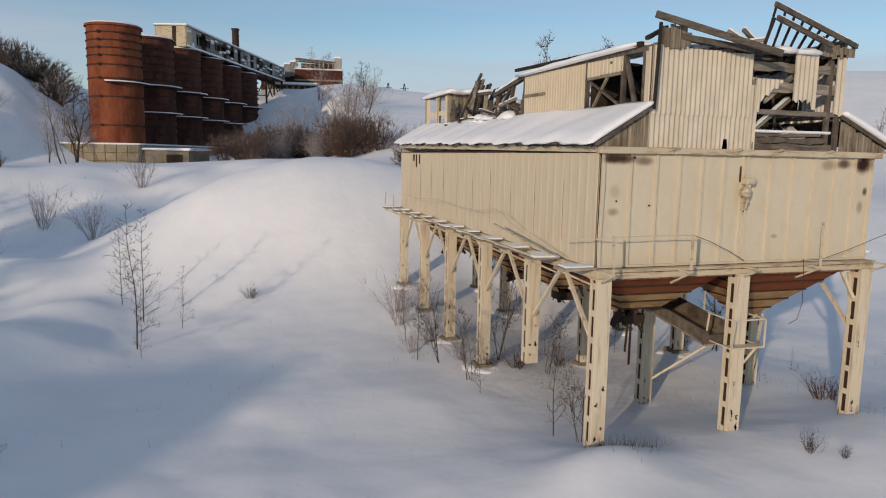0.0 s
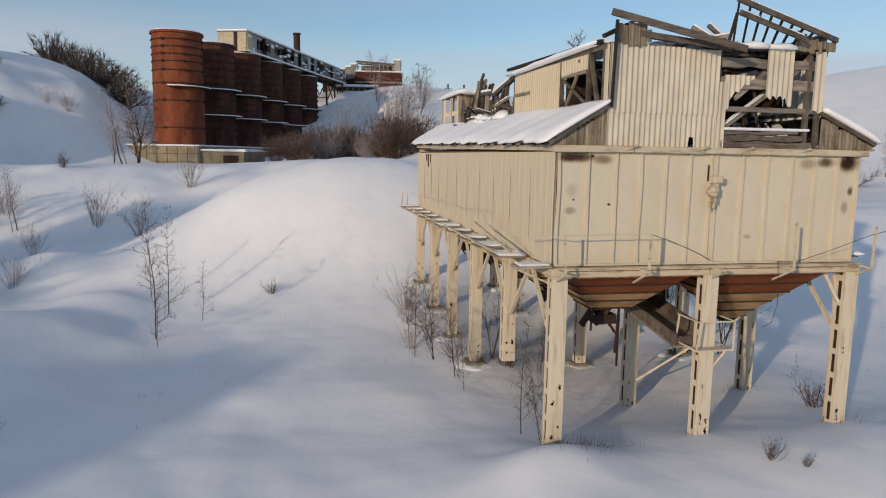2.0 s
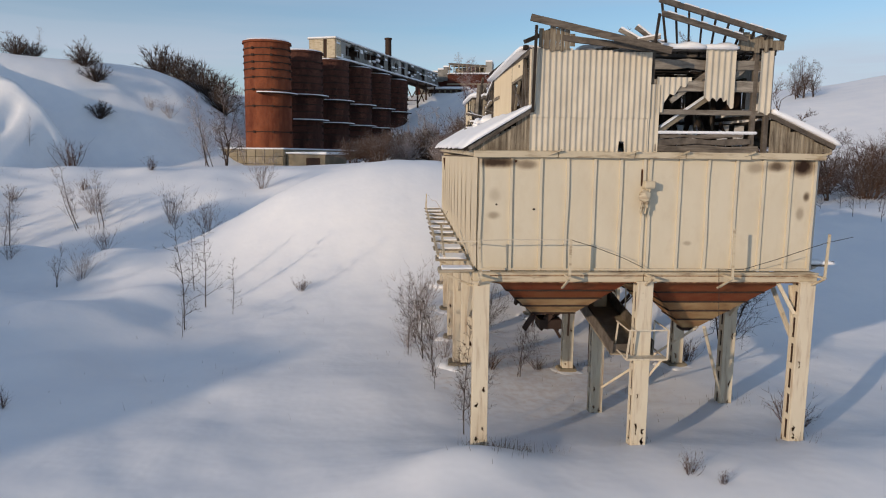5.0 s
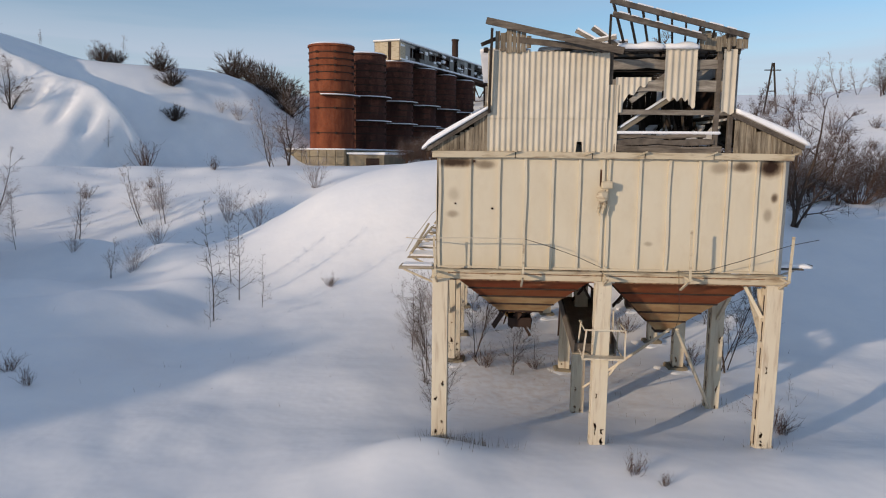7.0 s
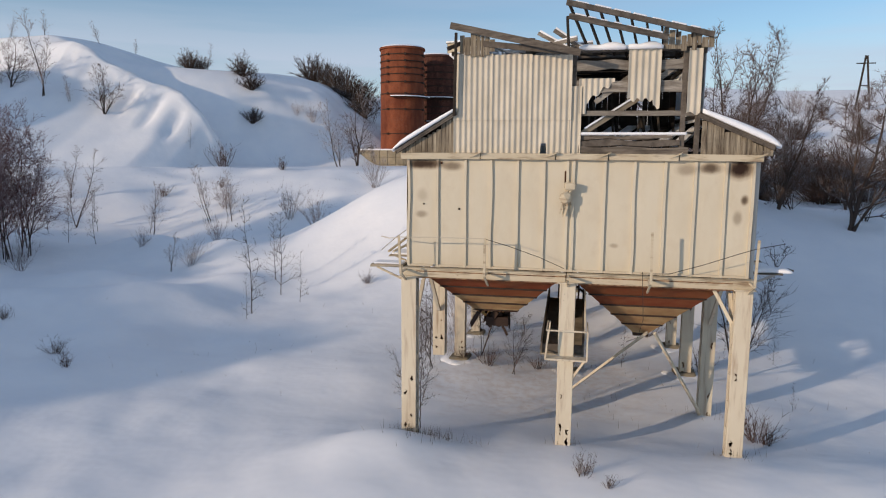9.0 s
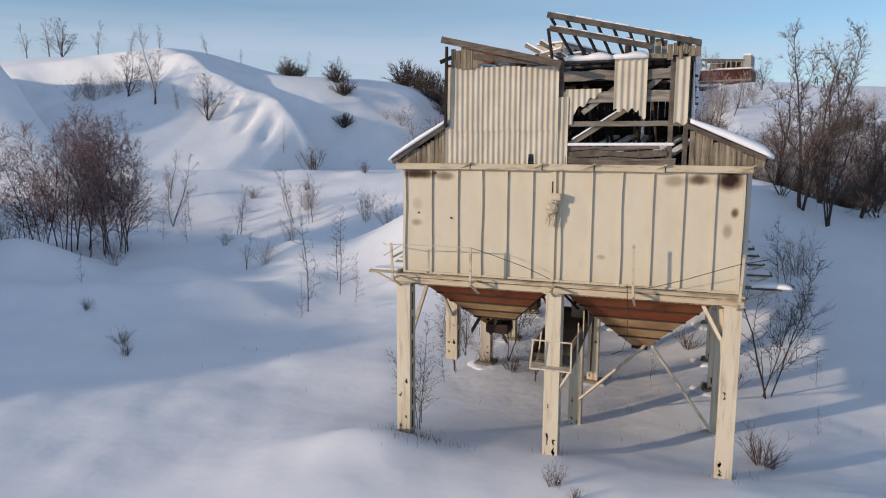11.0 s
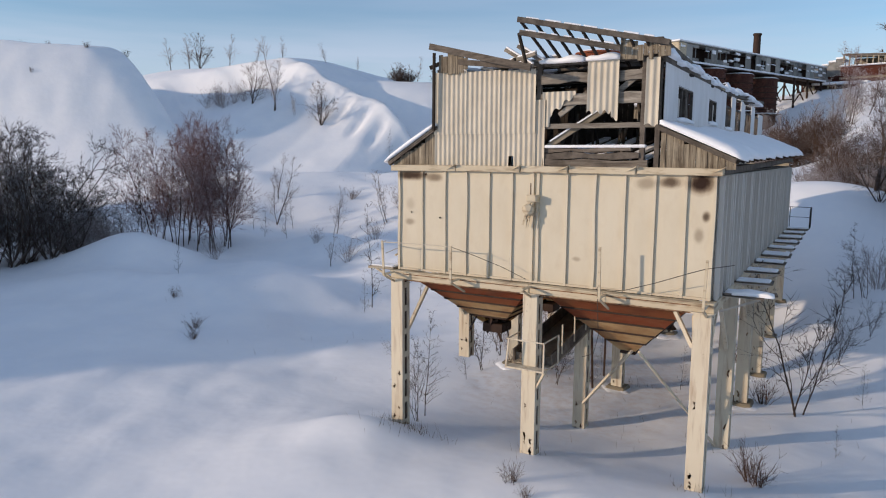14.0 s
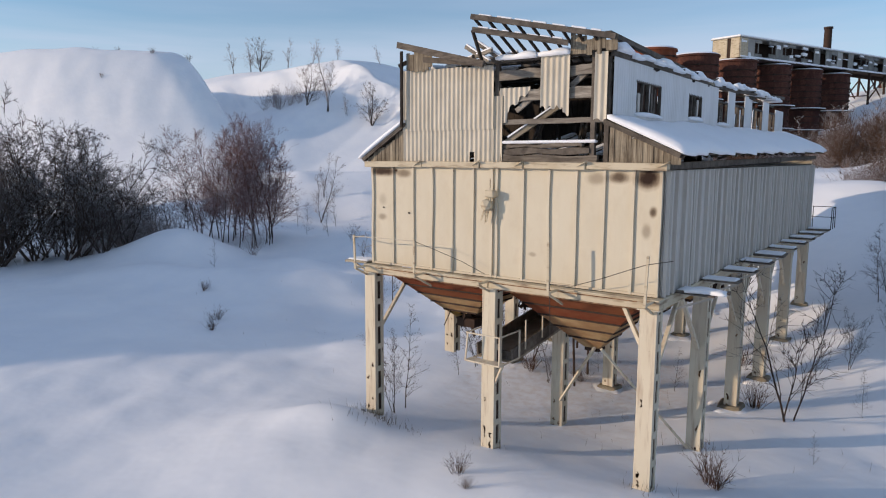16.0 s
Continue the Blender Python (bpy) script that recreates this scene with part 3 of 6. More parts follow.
def foot_beams():
    for a, b in ((-0.14, 4.40), (4.42, 9.14)):
        part("foot_beam", beam((a, -0.14, 4.57), (b, -0.14, 4.57), 0.26, 0.26, 0.0, 0.015), "cream_ledge", bunker, "stained cream channel beam")
        part("foot_lip", beam((a, -0.28, 4.69), (b, -0.28, 4.69), 0.10, 0.03), "cream_ledge", bunker)
    part("rust_line", box((-0.1, -0.285, 4.425), (9.1, -0.27, 4.455)), "rust_scale", bunker)
    part("rust_line", box((0.3, -0.272, 4.60), (8.6, -0.262, 4.628)), "rust_scale", bunker)
    part("drip_strip", box((0.0, -0.06, 4.72), (9.0, -0.012, 4.78)), "cream_panel", bunker)
    for x in (-0.02, 9.02):
        part("foot_beam", beam((x, 0.0, 4.57), (x, L, 4.57), 0.24, 0.26, 0.0, 0.015), "cream_ledge", bunker)
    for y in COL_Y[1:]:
        part("cross_beam", beam((0.1, y, 4.50), (8.9, y, 4.50), 0.22, 0.30), "dark_steel_and_shade", bunker)
    part("middle_beam", beam((4.46, 0.0, 4.50), (4.46, L, 4.50), 0.22, 0.30), "dark_steel_and_shade", bunker)


def column(x, y, foot, lean=(0.0, 0.0), head=4.44):
    """Two channels with batten plates on the x sides; the web faces front and back."""
    w, d = 0.42, 0.40
    # dark core fills the hollow, its colour standing for shade in the slots
    col = part("column", box((x - w / 2 + 0.03, y - 0.10, foot + 0.02), (x + w / 2 - 0.03, y + 0.10, head - 0.05)), "dark_steel_and_shade", bunker, "cream battened steel column with rust showing")
    for sy in (-1, 1):
        bm = bmesh.new()
        yo = y + sy * d / 2
        add_box(bm, (x - w / 2, min(yo, yo - sy * 0.045), foot), (x + w / 2, max(yo, yo - sy * 0.045), head), 0.008)
        for sx in (-1, 1):
            xo = x + sx * w / 2
            add_box(bm, (min(xo, xo - sx * 0.03), min(yo - sy * 0.04, yo - sy * 0.125), foot), (max(xo, xo - sx * 0.03), max(yo - sy * 0.04, yo - sy * 0.125), head))
        part("channel", bm, "cream_column", col)
    z = head - 0.10
    while z > foot + 0.2:
        for sx in (-1, 1):
            xo = x + sx * (w / 2 + 0.004)
            part("batten", box((min(xo, xo - sx * 0.022), y - d / 2 + 0.11, z - 0.17), (max(xo, xo - sx * 0.022), y + d / 2 - 0.11, z)), "cream_column", col)
        z -= 0.72
    r = random.Random(int(x * 100 + y * 7))
    for _ in range(8):
        sx, sz = r.choice((-1, 1)), foot + 0.25 + 2.6 * r.random() ** 2.2
        hh = r.uniform(0.05, 0.17)
        face = r.random()
        bm = bmesh.new()
        ring = []
        for j in range(11):
            t = j * math.tau / 11
            q = r.uniform(0.45, 1.0)
            u, v = q * math.cos(t) * r.uniform(0.02, 0.055), q * math.sin(t) * hh
            if face < 0.5:
                ring.append(bm.verts.new((x + 0.12 * sx * q + u, y - d / 2 - 0.004, sz + v)))
            else:
                ring.append(bm.verts.new((x + sx * (w / 2 + 0.006), y + 0.14 * (1 if face > 0.75 else -1) + 0.5 * u, sz + v)))
        bm.faces.new(ring)
        bmesh.ops.solidify(bm, geom=bm.faces[:], thickness=0.003)
        part("rust_patch", bm, "rust_scale", col)
    part("head_plate", box((x - 0.27, y - 0.25, head), (x + 0.27, y + 0.25, head + 0.03)), "cream_column", col)
    return col


def columns():
    for i, x in enumerate(COL_X):
        for k, y in enumerate(COL_Y):
            foot = ground_at(x, y) - 0.25
            if i == 0 and k == 1:
                foot = 0.95
            if i == 1 and k in (3,):
                continue
            column(x, y, foot)
            if i != 1 or k > 0:
                if k >= 2 and not (i == 0 and k == 1):
                    g = ground_at(x, y)
                    bm = box((x - 0.40, y - 0.38, g - 0.4), (x + 0.40, y + 0.38, g + 0.14), 0.06, 0.05)
                    part("footing", bm, "concrete", bunker, "snow-dusted concrete footing")
                    bm = bmesh.new()
                    bmesh.ops.create_icosphere(bm, subdivisions=3, radius=1.0)
                    for v in bm.verts:
                        q = v.co.copy()
                        v.co = Vector((x + q.x * 0.85, y + q.y * 0.8, g - 0.10 + q.z * 0.16)) + Vector((0.05 * math.sin(5 * q.y + x), 0.05 * math.sin(6 * q.x), 0.03 * math.sin(7 * q.x + 4 * q.y)))
                    part("snow_skirt", bm, "roof_snow", bunker, smooth=True)
    # inverted V braces between columns on both long sides
    for x in (COL_X[0], COL_X[2]):
        for y0, y1 in zip(COL_Y, COL_Y[1:]):
            mid = (y0 + y1) / 2
            for ye, s in ((y0 + 0.2, 1), (y1 - 0.2, -1)):
                part("brace", beam((x, mid - s * 0.05, 4.45), (x, ye, 2.55), 0.10, 0.09), "cream_column", bunker)
    # loose diagonal stays under the first bay
    part("stay", beam((6.75, 1.6, 2.75), (4.62, 3.9, 0.1), 0.07, 0.07), "cream_column", bunker)
    part("stay", beam((6.95, 1.6, 2.75), (8.75, 3.9, -0.45), 0.09, 0.06), "cream_column", bunker)
    part("stay", beam((8.62, 0.1, 4.30), (8.72, 0.0, 3.0), 0.08, 0.08), "cream_column", bunker)
    part("stay", beam((8.2, -0.02, 4.38), (8.66, -0.1, 3.55), 0.09, 0.09), "cream_column", bunker)


def hopper(cx, cy, rx, ry, top, bottom, br, torn=False):
    """A steel funnel in horizontal courses with a stiffening angle at each joint."""
    hop = part("hopper", box((cx - rx, cy - ry, top), (cx + rx, cy + ry, top + 0.06)), "dark_steel_and_shade", bunker, "rust-red and tan steel hopper in courses")
    n = 5
    def ring(t):
        ax, ay = rx + (br - rx) * t, ry + (br - ry) * t
        z = top + (bottom - top) * t
        return [(cx - ax, cy - ay, z), (cx + ax, cy - ay, z), (cx + ax, cy + ay, z), (cx - ax, cy + ay, z)]
    for k in range(n):
        a, b = ring(k / n), ring((k + 1) / n)
        for s in range(4):
            if torn and k == n - 1 and s in (0, 1):
                continue
            bm = bmesh.new()
            q = [a[s], a[(s + 1) % 4], b[(s + 1) % 4], b[s]]
            vs = [bm.verts.new(p) for p in q]
            bm.faces.new(vs[::-1])
            bmesh.ops.solidify(bm, geom=bm.faces[:], thickness=0.02)
            part("course", bm, "hopper_rust" if k < 2 else "hopper_tan", hop)
        if k:
            bm = bmesh.new()
            for s in range(4):
                p, q = Vector(a[s]), Vector(a[(s + 1) % 4])
                out = Vector(((p + q).x / 2 - cx, (p + q).y / 2 - cy, 0)).normalized() * 0.012
                add_beam(bm, p + out, q + out, 0.045, 0.05)
            part("stiffener", bm, "dark_steel_and_shade", hop)
    bm = bmesh.new()
    add_box(bm, (cx - br, cy - br, bottom - (0.28 if torn else 0.10)), (cx + br, cy + br, bottom), 0.01)
    part("outlet", bm, "dark_steel_and_shade", hop, "dark rusted outlet gate")
    if torn:
        for k in range(9):
            a = Vector((cx + random.uniform(-.5, .5), cy + random.uniform(-.5, .3), bottom + random.uniform(-.1, .25)))
            part("shard", beam(a, a + Vector((random.uniform(-.35, .35), random.uniform(-.3, .3), random.uniform(-.55, -.1))), random.uniform(.06, .22), 0.03, random.uniform(0, 3)), "dark_steel_and_shade", hop)


def hoppers():
    for k in range(5):
        yc = (COL_Y[k] + COL_Y[k + 1]) / 2
        hopper(2.35, yc, 1.78, 1.85, 4.36, 2.95 if k == 0 else 2.8, 0.34, torn=True)
        hopper(6.58, yc, 1.85, 1.85, 4.36, 2.68, 0.22, torn=k in (1, 3))


head_beams()
foot_beams()
columns()
hoppers()


# ---- walkway brackets, posts and cables along the box
def bracket(x, y, ox, oy, mat, post=0.0, plank=True):
    """A triangular bracket that carried the walkway."""
    a = Vector((x, y, 4.66))
    o = Vector((ox, oy, 0))
    side = Vector((oy, ox, 0)).normalized()
    br = part("bracket", beam(a, a + o, 0.07, 0.05), mat, bunker)
    part("bracket_strut", beam(a + Vector((0, 0, -0.42)), a + o * 0.95 + Vector((0, 0, -0.03)), 0.05, 0.05), mat, br)
    if post:
        part("rail_post", beam(a + o * 0.97, a + o * 0.97 + Vector((random.uniform(-.05, .05), 0, post)), 0.06, 0.04), mat, br)
    return br


def walkway():
    for x, post in ((0.0, 1.0), (2.28, 1.0), (4.46, 0.0), (6.53, 1.28), (8.98, 1.15)):
        bracket(x, -0.02, 0.0, -0.84, "cream_ledge", post)
    for side, x in ((-1, -0.05), (1, 9.05)):
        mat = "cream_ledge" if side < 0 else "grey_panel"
        y = 0.1 if side < 0 else 1.2
        while y < L:
            bracket(x, y, side * 0.95, 0.0, mat, 0.9 if (side < 0 and y > 18) else 0.0)
            # stub of planking with snow on it
            w = random.uniform(0.35, 1.1) if side < 0 else random.uniform(0.5, 0.85)
            part("walkway_plank", box((x + side * 0.05 if side > 0 else x - 1.0, y - w / 2, 4.70), (x + 1.0 if side > 0 else x - 0.05, y + w / 2, 4.74), 0.008, 0.03), "grey_timber" if side > 0 else "pale_timber", bunker)
            bm = box((x + side * 0.10 if side > 0 else x - 0.92, y - w / 2 + 0.04, 4.742), (x + 0.95 if side > 0 else x - 0.10, y + w / 2 - 0.04, 4.80), 0.025, 0.01)
            part("snow_cap", bm, "roof_snow", bunker)
            y += 2.12
    # rail at the front corner
    part("rail", tube([(-0.02, -0.84, 5.62), (0.9, -0.84, 5.64), (2.28, -0.84, 5.64)], 0.014), "wire_pale", bunker)
    part("rail", tube([(-0.95, 0.6, 5.45), (-0.5, -0.2, 5.5), (-0.02, -0.84, 5.6)], 0.014), "wire_pale", bunker)


walkway()


def cable(points, r=0.009, mat="wire", name="cable", label="loose sagging cable"):
    part(name, tube(points, r, 5), mat, bunker, label)


cable([(2.28, -0.84, 5.64), (2.9, -0.72, 5.45), (3.7, -0.5, 5.15), (4.35, -0.35, 4.85)])
cable([(6.3, -0.40, 4.80), (7.0, -0.45, 4.83), (7.8, -0.6, 5.12), (8.6, -0.75, 5.45), (8.98, -0.84, 5.6), (9.6, -0.9, 5.75)])
cable([(6.35, -0.42, 4.85), (6.38, -0.44, 4.3), (6.42, -0.44, 3.6), (6.3, -0.42, 3.1), (6.02, -0.42, 2.98)])
cable([(-0.95, 0.6, 5.05), (-0.9, 2.0, 5.25), (-0.75, 4.0, 5.5), (-0.6, 5.2, 5.75), (-0.5, 6.0, 5.8), (-0.5, 8.0, 5.62), (-0.6, 10, 5.6), (-0.7, 12, 5.75), (-0.8, 15, 5.6), (-0.9, 18.5, 5.65)], 0.011, "wire_pale")
part("loose_rail", beam((-0.85, 1.0, 4.95), (-0.75, 5.5, 5.35), 0.06, 0.05), "cream_ledge", bunker, "fallen handrail leaning on brackets")
part("loose_rail", beam((-0.98, 2.0, 4.80), (-0.95, 9.5, 4.84), 0.07, 0.05), "cream_ledge", bunker)
part("loose_rail", beam((-0.98, 11.0, 4.82), (-0.95, 18.0, 4.84), 0.07, 0.05), "cream_ledge", bunker)


# ---- insulator rosette and slot in the middle of the front
def front_fixture():
    fx = part("cable_bracket", box((4.30, -0.34, 6.92), (4.58, -0.06, 7.12), 0.03, 0.02), "cream_ledge", bunker, "bent cable bracket with frayed strips")
    for k in range(9):
        a = Vector((4.36 + 0.03 * (k % 5), -0.22 - 0.02 * (k % 3), 6.95))
        b = a + Vector((random.uniform(-0.22, 0.08), random.uniform(-0.12, 0.1), random.uniform(-0.75, -0.35)))
        part("strip", beam(a, b, 0.045, 0.015, random.uniform(0, 1.5)), "cream_ledge", fx)
    bm = bmesh.new()
    bmesh.ops.create_icosphere(bm, subdivisions=2, radius=0.17)
    for v in bm.verts:
        v.co = v.co * random.uniform(0.85, 1.1) + Vector((4.33, -0.24, 6.72))
    part("insulator", bm, "cream_ledge", fx)


front_fixture()


# ---- platform at the middle column and the feeder trough behind it
def platform():
    pl = part("platform", box((3.92, -0.62, 2.40), (5.02, -0.30, 2.45)), "cream_column", bunker, "small railed steel platform")
    P = [(3.92, -0.62), (5.02, -0.62), (5.02, 0.45), (3.92, 0.45)]
    for (x, y) in P:
        part("rail_post", beam((x, y, 2.42), (x + (0.08 if x < 4.5 else 0), y, 3.22), 0.04, 0.04), "cream_column", pl)
    for z in (2.43, 3.22):
        part("rail", tube([(3.95, 0.45, z), (3.95, -0.62, z), (5.02, -0.62, z), (5.02, 0.45, z)], 0.022), "cream_column", pl)
    part("strut", beam((5.0, -0.4, 2.42), (4.62, -0.2, 1.75), 0.06, 0.06), "cream_column", pl)
    tr = part("feeder_trough", box((3.75, 0.3, 2.30), (4.95, 0.36, 2.60)), "grey_timber", bunker, "sloping feeder trough with timber sides")
    for x in (3.78, 4.92):
        part("trough_side", beam((x, 0.2, 2.50), (x, 4.9, 3.12), 0.05, 0.42), "grey_timber", tr)
    part("trough_floor", beam((4.35, 0.2, 2.33), (4.35, 4.9, 2.95), 1.2, 0.04), "pale_timber", tr)
    for k in range(4):
        y = 0.9 + k * 1.0
        part("trough_post", beam((4.96, y, 2.45 + .13 * y), (4.96, y, 3.3 + .13 * y), 0.035, 0.035), "cream_column", tr)
    for a, b in (((4.0, 2, 4.3), (4.6, 3.2, 3.3)), ((4.9, 3, 4.3), (4.2, 4.2, 3.0)), ((3.9, 4, 4.2), (5.0, 4.1, 3.3)), ((4.4, 5, 4.3), (4.5, 5.2, 0.2)), ((4.8, 5.6, 4.3), (4.7, 5.8, 0.5)), ((4.1, 6.5, 4.3), (4.0, 6.4, 1.2))):
        part("hanger", beam(a, b, 0.06, 0.06), "dark_steel_and_shade", bunker)


platform()

# ---------------------------------------------------------------- ruined timber top
SX0, SX1 = 1.34, 7.62
SZ0, SZ1 = 7.80, 10.45

shed = part("timber_top", box((SX0, 0.10, 7.78), (SX1, L - 0.2, 7.86)), "grey_timber", bunker, "ruined timber gallery with broken roof")


def slate_sheet(x, z, w, h, mat="slate", y=-0.05, top=None, bottom=None, name="slate_sheet", tilt=0.0):
    me = sheet(w, h, 0.15, 0.045, 0.010, 4, "wave", top, bottom)
    part(name, me, mat, shed, m=pose(x, y, z, tilt, 0, 0))


def plank(a, b, w=0.14, h=0.04, mat="grey_timber", parent=None, name="plank", roll=0.0):
    part(name, beam(a, b, w, h, roll, 0.004), mat, parent or shed)


def snow_lump(x0, x1, y0, y1, z, h, seed=0.0):
    """A domed, wavy lump of settled snow on a ledge."""
    bm = bmesh.new()
    nx, ny = max(6, int((x1 - x0) / 0.09)), 8
    grid = {}
    for i in range(nx + 1):
        for j in range(ny + 1):
            u, v = i / nx, j / ny
            e = (min(1, 5 * u + 0.05) * min(1, 5 * (1 - u) + 0.05)) ** 0.45 * (math.sin(math.pi * (0.06 + 0.88 * v))) ** 0.5
            x, y = x0 + (x1 - x0) * u, y0 + (y1 - y0) * v
            wob = 0.78 + 0.16 * math.sin(5.1 * x + seed) + 0.10 * math.sin(11.3 * x + 3 * y + seed)
            grid[i, j] = bm.verts.new((x, y + 0.03 * math.sin(7 * x + seed), z + h * e * wob))
    for i in range(nx):
        for j in range(ny):
            bm.faces.new((grid[i, j], grid[i + 1, j], grid[i + 1, j + 1], grid[i, j + 1]))
    rim = [e for e in bm.edges if len(e.link_faces) == 1]
    low = bmesh.ops.extrude_edge_only(bm, edges=rim)["geom"]
    for v in low:
        if isinstance(v, bmesh.types.BMVert):
            v.co.z = z - 0.05
    bmesh.ops.contextual_create(bm, geom=[e for e in bm.edges if len(e.link_faces) == 1])
    bmesh.ops.recalc_face_normals(bm, faces=bm.faces[:])
    return bm


def front_gable():
    # two rows of cement sheets
    x = 1.28
    for k, w in enumerate((1.05, 1.05, 1.05)):
        slate_sheet(x, 8.74, w, 10.47 - 8.74 - 0.03 * k, y=-0.075)
        tear = (lambda u, k=k: 0.0 if k != 2 else (0.28 if 0.28 < u < 0.42 else 0.0)) if k == 2 else None
        slate_sheet(x, 7.86, w, 0.93, y=-0.045, bottom=tear)
        x += w - 0.015
    slate_sheet(4.36, 7.86, 0.30, 1.75, y=-0.04)
    slate_sheet(4.58, 8.9, 0.90, 0.9, y=-0.03, bottom=lambda u: 0.0 if u < 0.2 else min(0.80, 0.30 + 0.75 * (u - 0.2) + 0.06 * math.sin(u * 23)))
    slate_sheet(5.80, 9.12, 0.80, 1.42, y=-0.08, bottom=lambda u: 0.12 + 0.05 * math.sin(u * 31) + (-0.18 if u > 0.62 else 0.0))
    slate_sheet(7.26, 8.90, 0.33, 1.60, y=-0.08, bottom=lambda u: 0.04 * math.sin(u * 20))
    # rails behind
    for z, h, d in ((10.14, 0.25, 0.03), (9.60, 0.27, 0.0), (8.92, 0.13, 0.01)):
        bm = beam((1.3, 0.04, z + d), (SX1, 0.04, z - d), 0.07, h, 0, 0.008)
        bmesh.ops.subdivide_edges(bm, edges=[e for e in bm.edges if abs(e.verts[0].co.x - e.verts[1].co.x) > 2], cuts=16)
        for v in bm.verts:
            v.co.z += (0.12 * math.sin(v.co.x * 3.7 + z * 5) * (0.4 if v.co.z > z else 1.0) + 0.07 * math.sin(v.co.x * 9 + z)) * h * (1.0 if h > 0.2 else 0.25)
        part("rail", bm, "pole_timber", shed)
    plank((5.0, 0.10, 9.2), (5.95, 0.16, 9.92), 0.08, 0.13, "pole_timber", name="diagonal")
    plank((6.55, 0.10, 9.75), (7.35, 0.16, 10.42), 0.08, 0.14, "pole_timber", name="diagonal")
    for k in range(13):
        xa = 4.75 + 0.2 * k + random.uniform(-.08, .08)
        plank((xa, 0.9 + random.uniform(0, .7), 7.9), (xa + random.uniform(-.25, .3), 1.3 + random.uniform(0, .8), 8.9 + random.uniform(-.4, .7)), 0.06, random.uniform(0.05, 0.13), random.choice(("grey_timber", "dark_timber", "log_timber")), name="broken_slat")
    for k, (z, h) in enumerate(((7.97, 0.20), (8.15, 0.15), (8.28, 0.10))):
        bm = beam((4.60, 0.02 + 0.03 * k, z), (7.36 - 0.2 * k, 0.02, z + 0.03 * (k - 1)), 0.13, h, 0.0, 0.012)
        bmesh.ops.subdivide_edges(bm, edges=[e for e in bm.edges if abs(e.verts[0].co.x - e.verts[1].co.x) > 1.5], cuts=14)
        for v in bm.verts:
            v.co.z += 0.022 * math.sin(4.3 * v.co.x + 2.0 * k + (1.5 if v.co.z > z else 0.0)) + random.uniform(-0.008, 0.008)
            v.co.y += random.uniform(-0.012, 0.012)
        part("sill_log", bm, "grey_timber" if k == 1 else "log_timber", shed)
    part("snow_cap", box((4.65, -0.06, 8.35), (7.32, 0.12, 8.43), 0.03, 0.015), "roof_snow", shed)
    for x in (1.38, 4.45, 7.2, 7.56):
        plank((x, 0.06, 7.85), (x, 0.06, 10.5), 0.12, 0.12, "grey_timber", name="stud")
    plank((4.62, 0.12, 8.35), (6.15, 0.4, 9.35), 0.10, 0.14, "pale_timber", name="diagonal")
    part("snow_cap", beam((4.75, 0.10, 8.53), (6.05, 0.36, 9.38), 0.11, 0.04), "roof_snow", shed)
    # ragged boards under the rafters
    for x0, x1, z0, z1 in ((1.45, 2.35, 10.42, 11.0), (6.62, 7.75, 10.48, 10.95)):
        x = x0
        while x < x1:
            w = random.uniform(0.10, 0.17)
            part("gable_board", box((x, -0.13, z0 + random.uniform(-0.05, 0.1)), (x + w - 0.01, -0.105, z1 + random.uniform(-0.12, 0.08) - 0.1 * (x - x0))), "board_timber", shed)
            x += w
    # upright pole at the corner
    plank((1.32, -0.2, 8.85), (1.36, -0.24, 11.0), 0.07, 0.07, "dark_timber", name="pole")


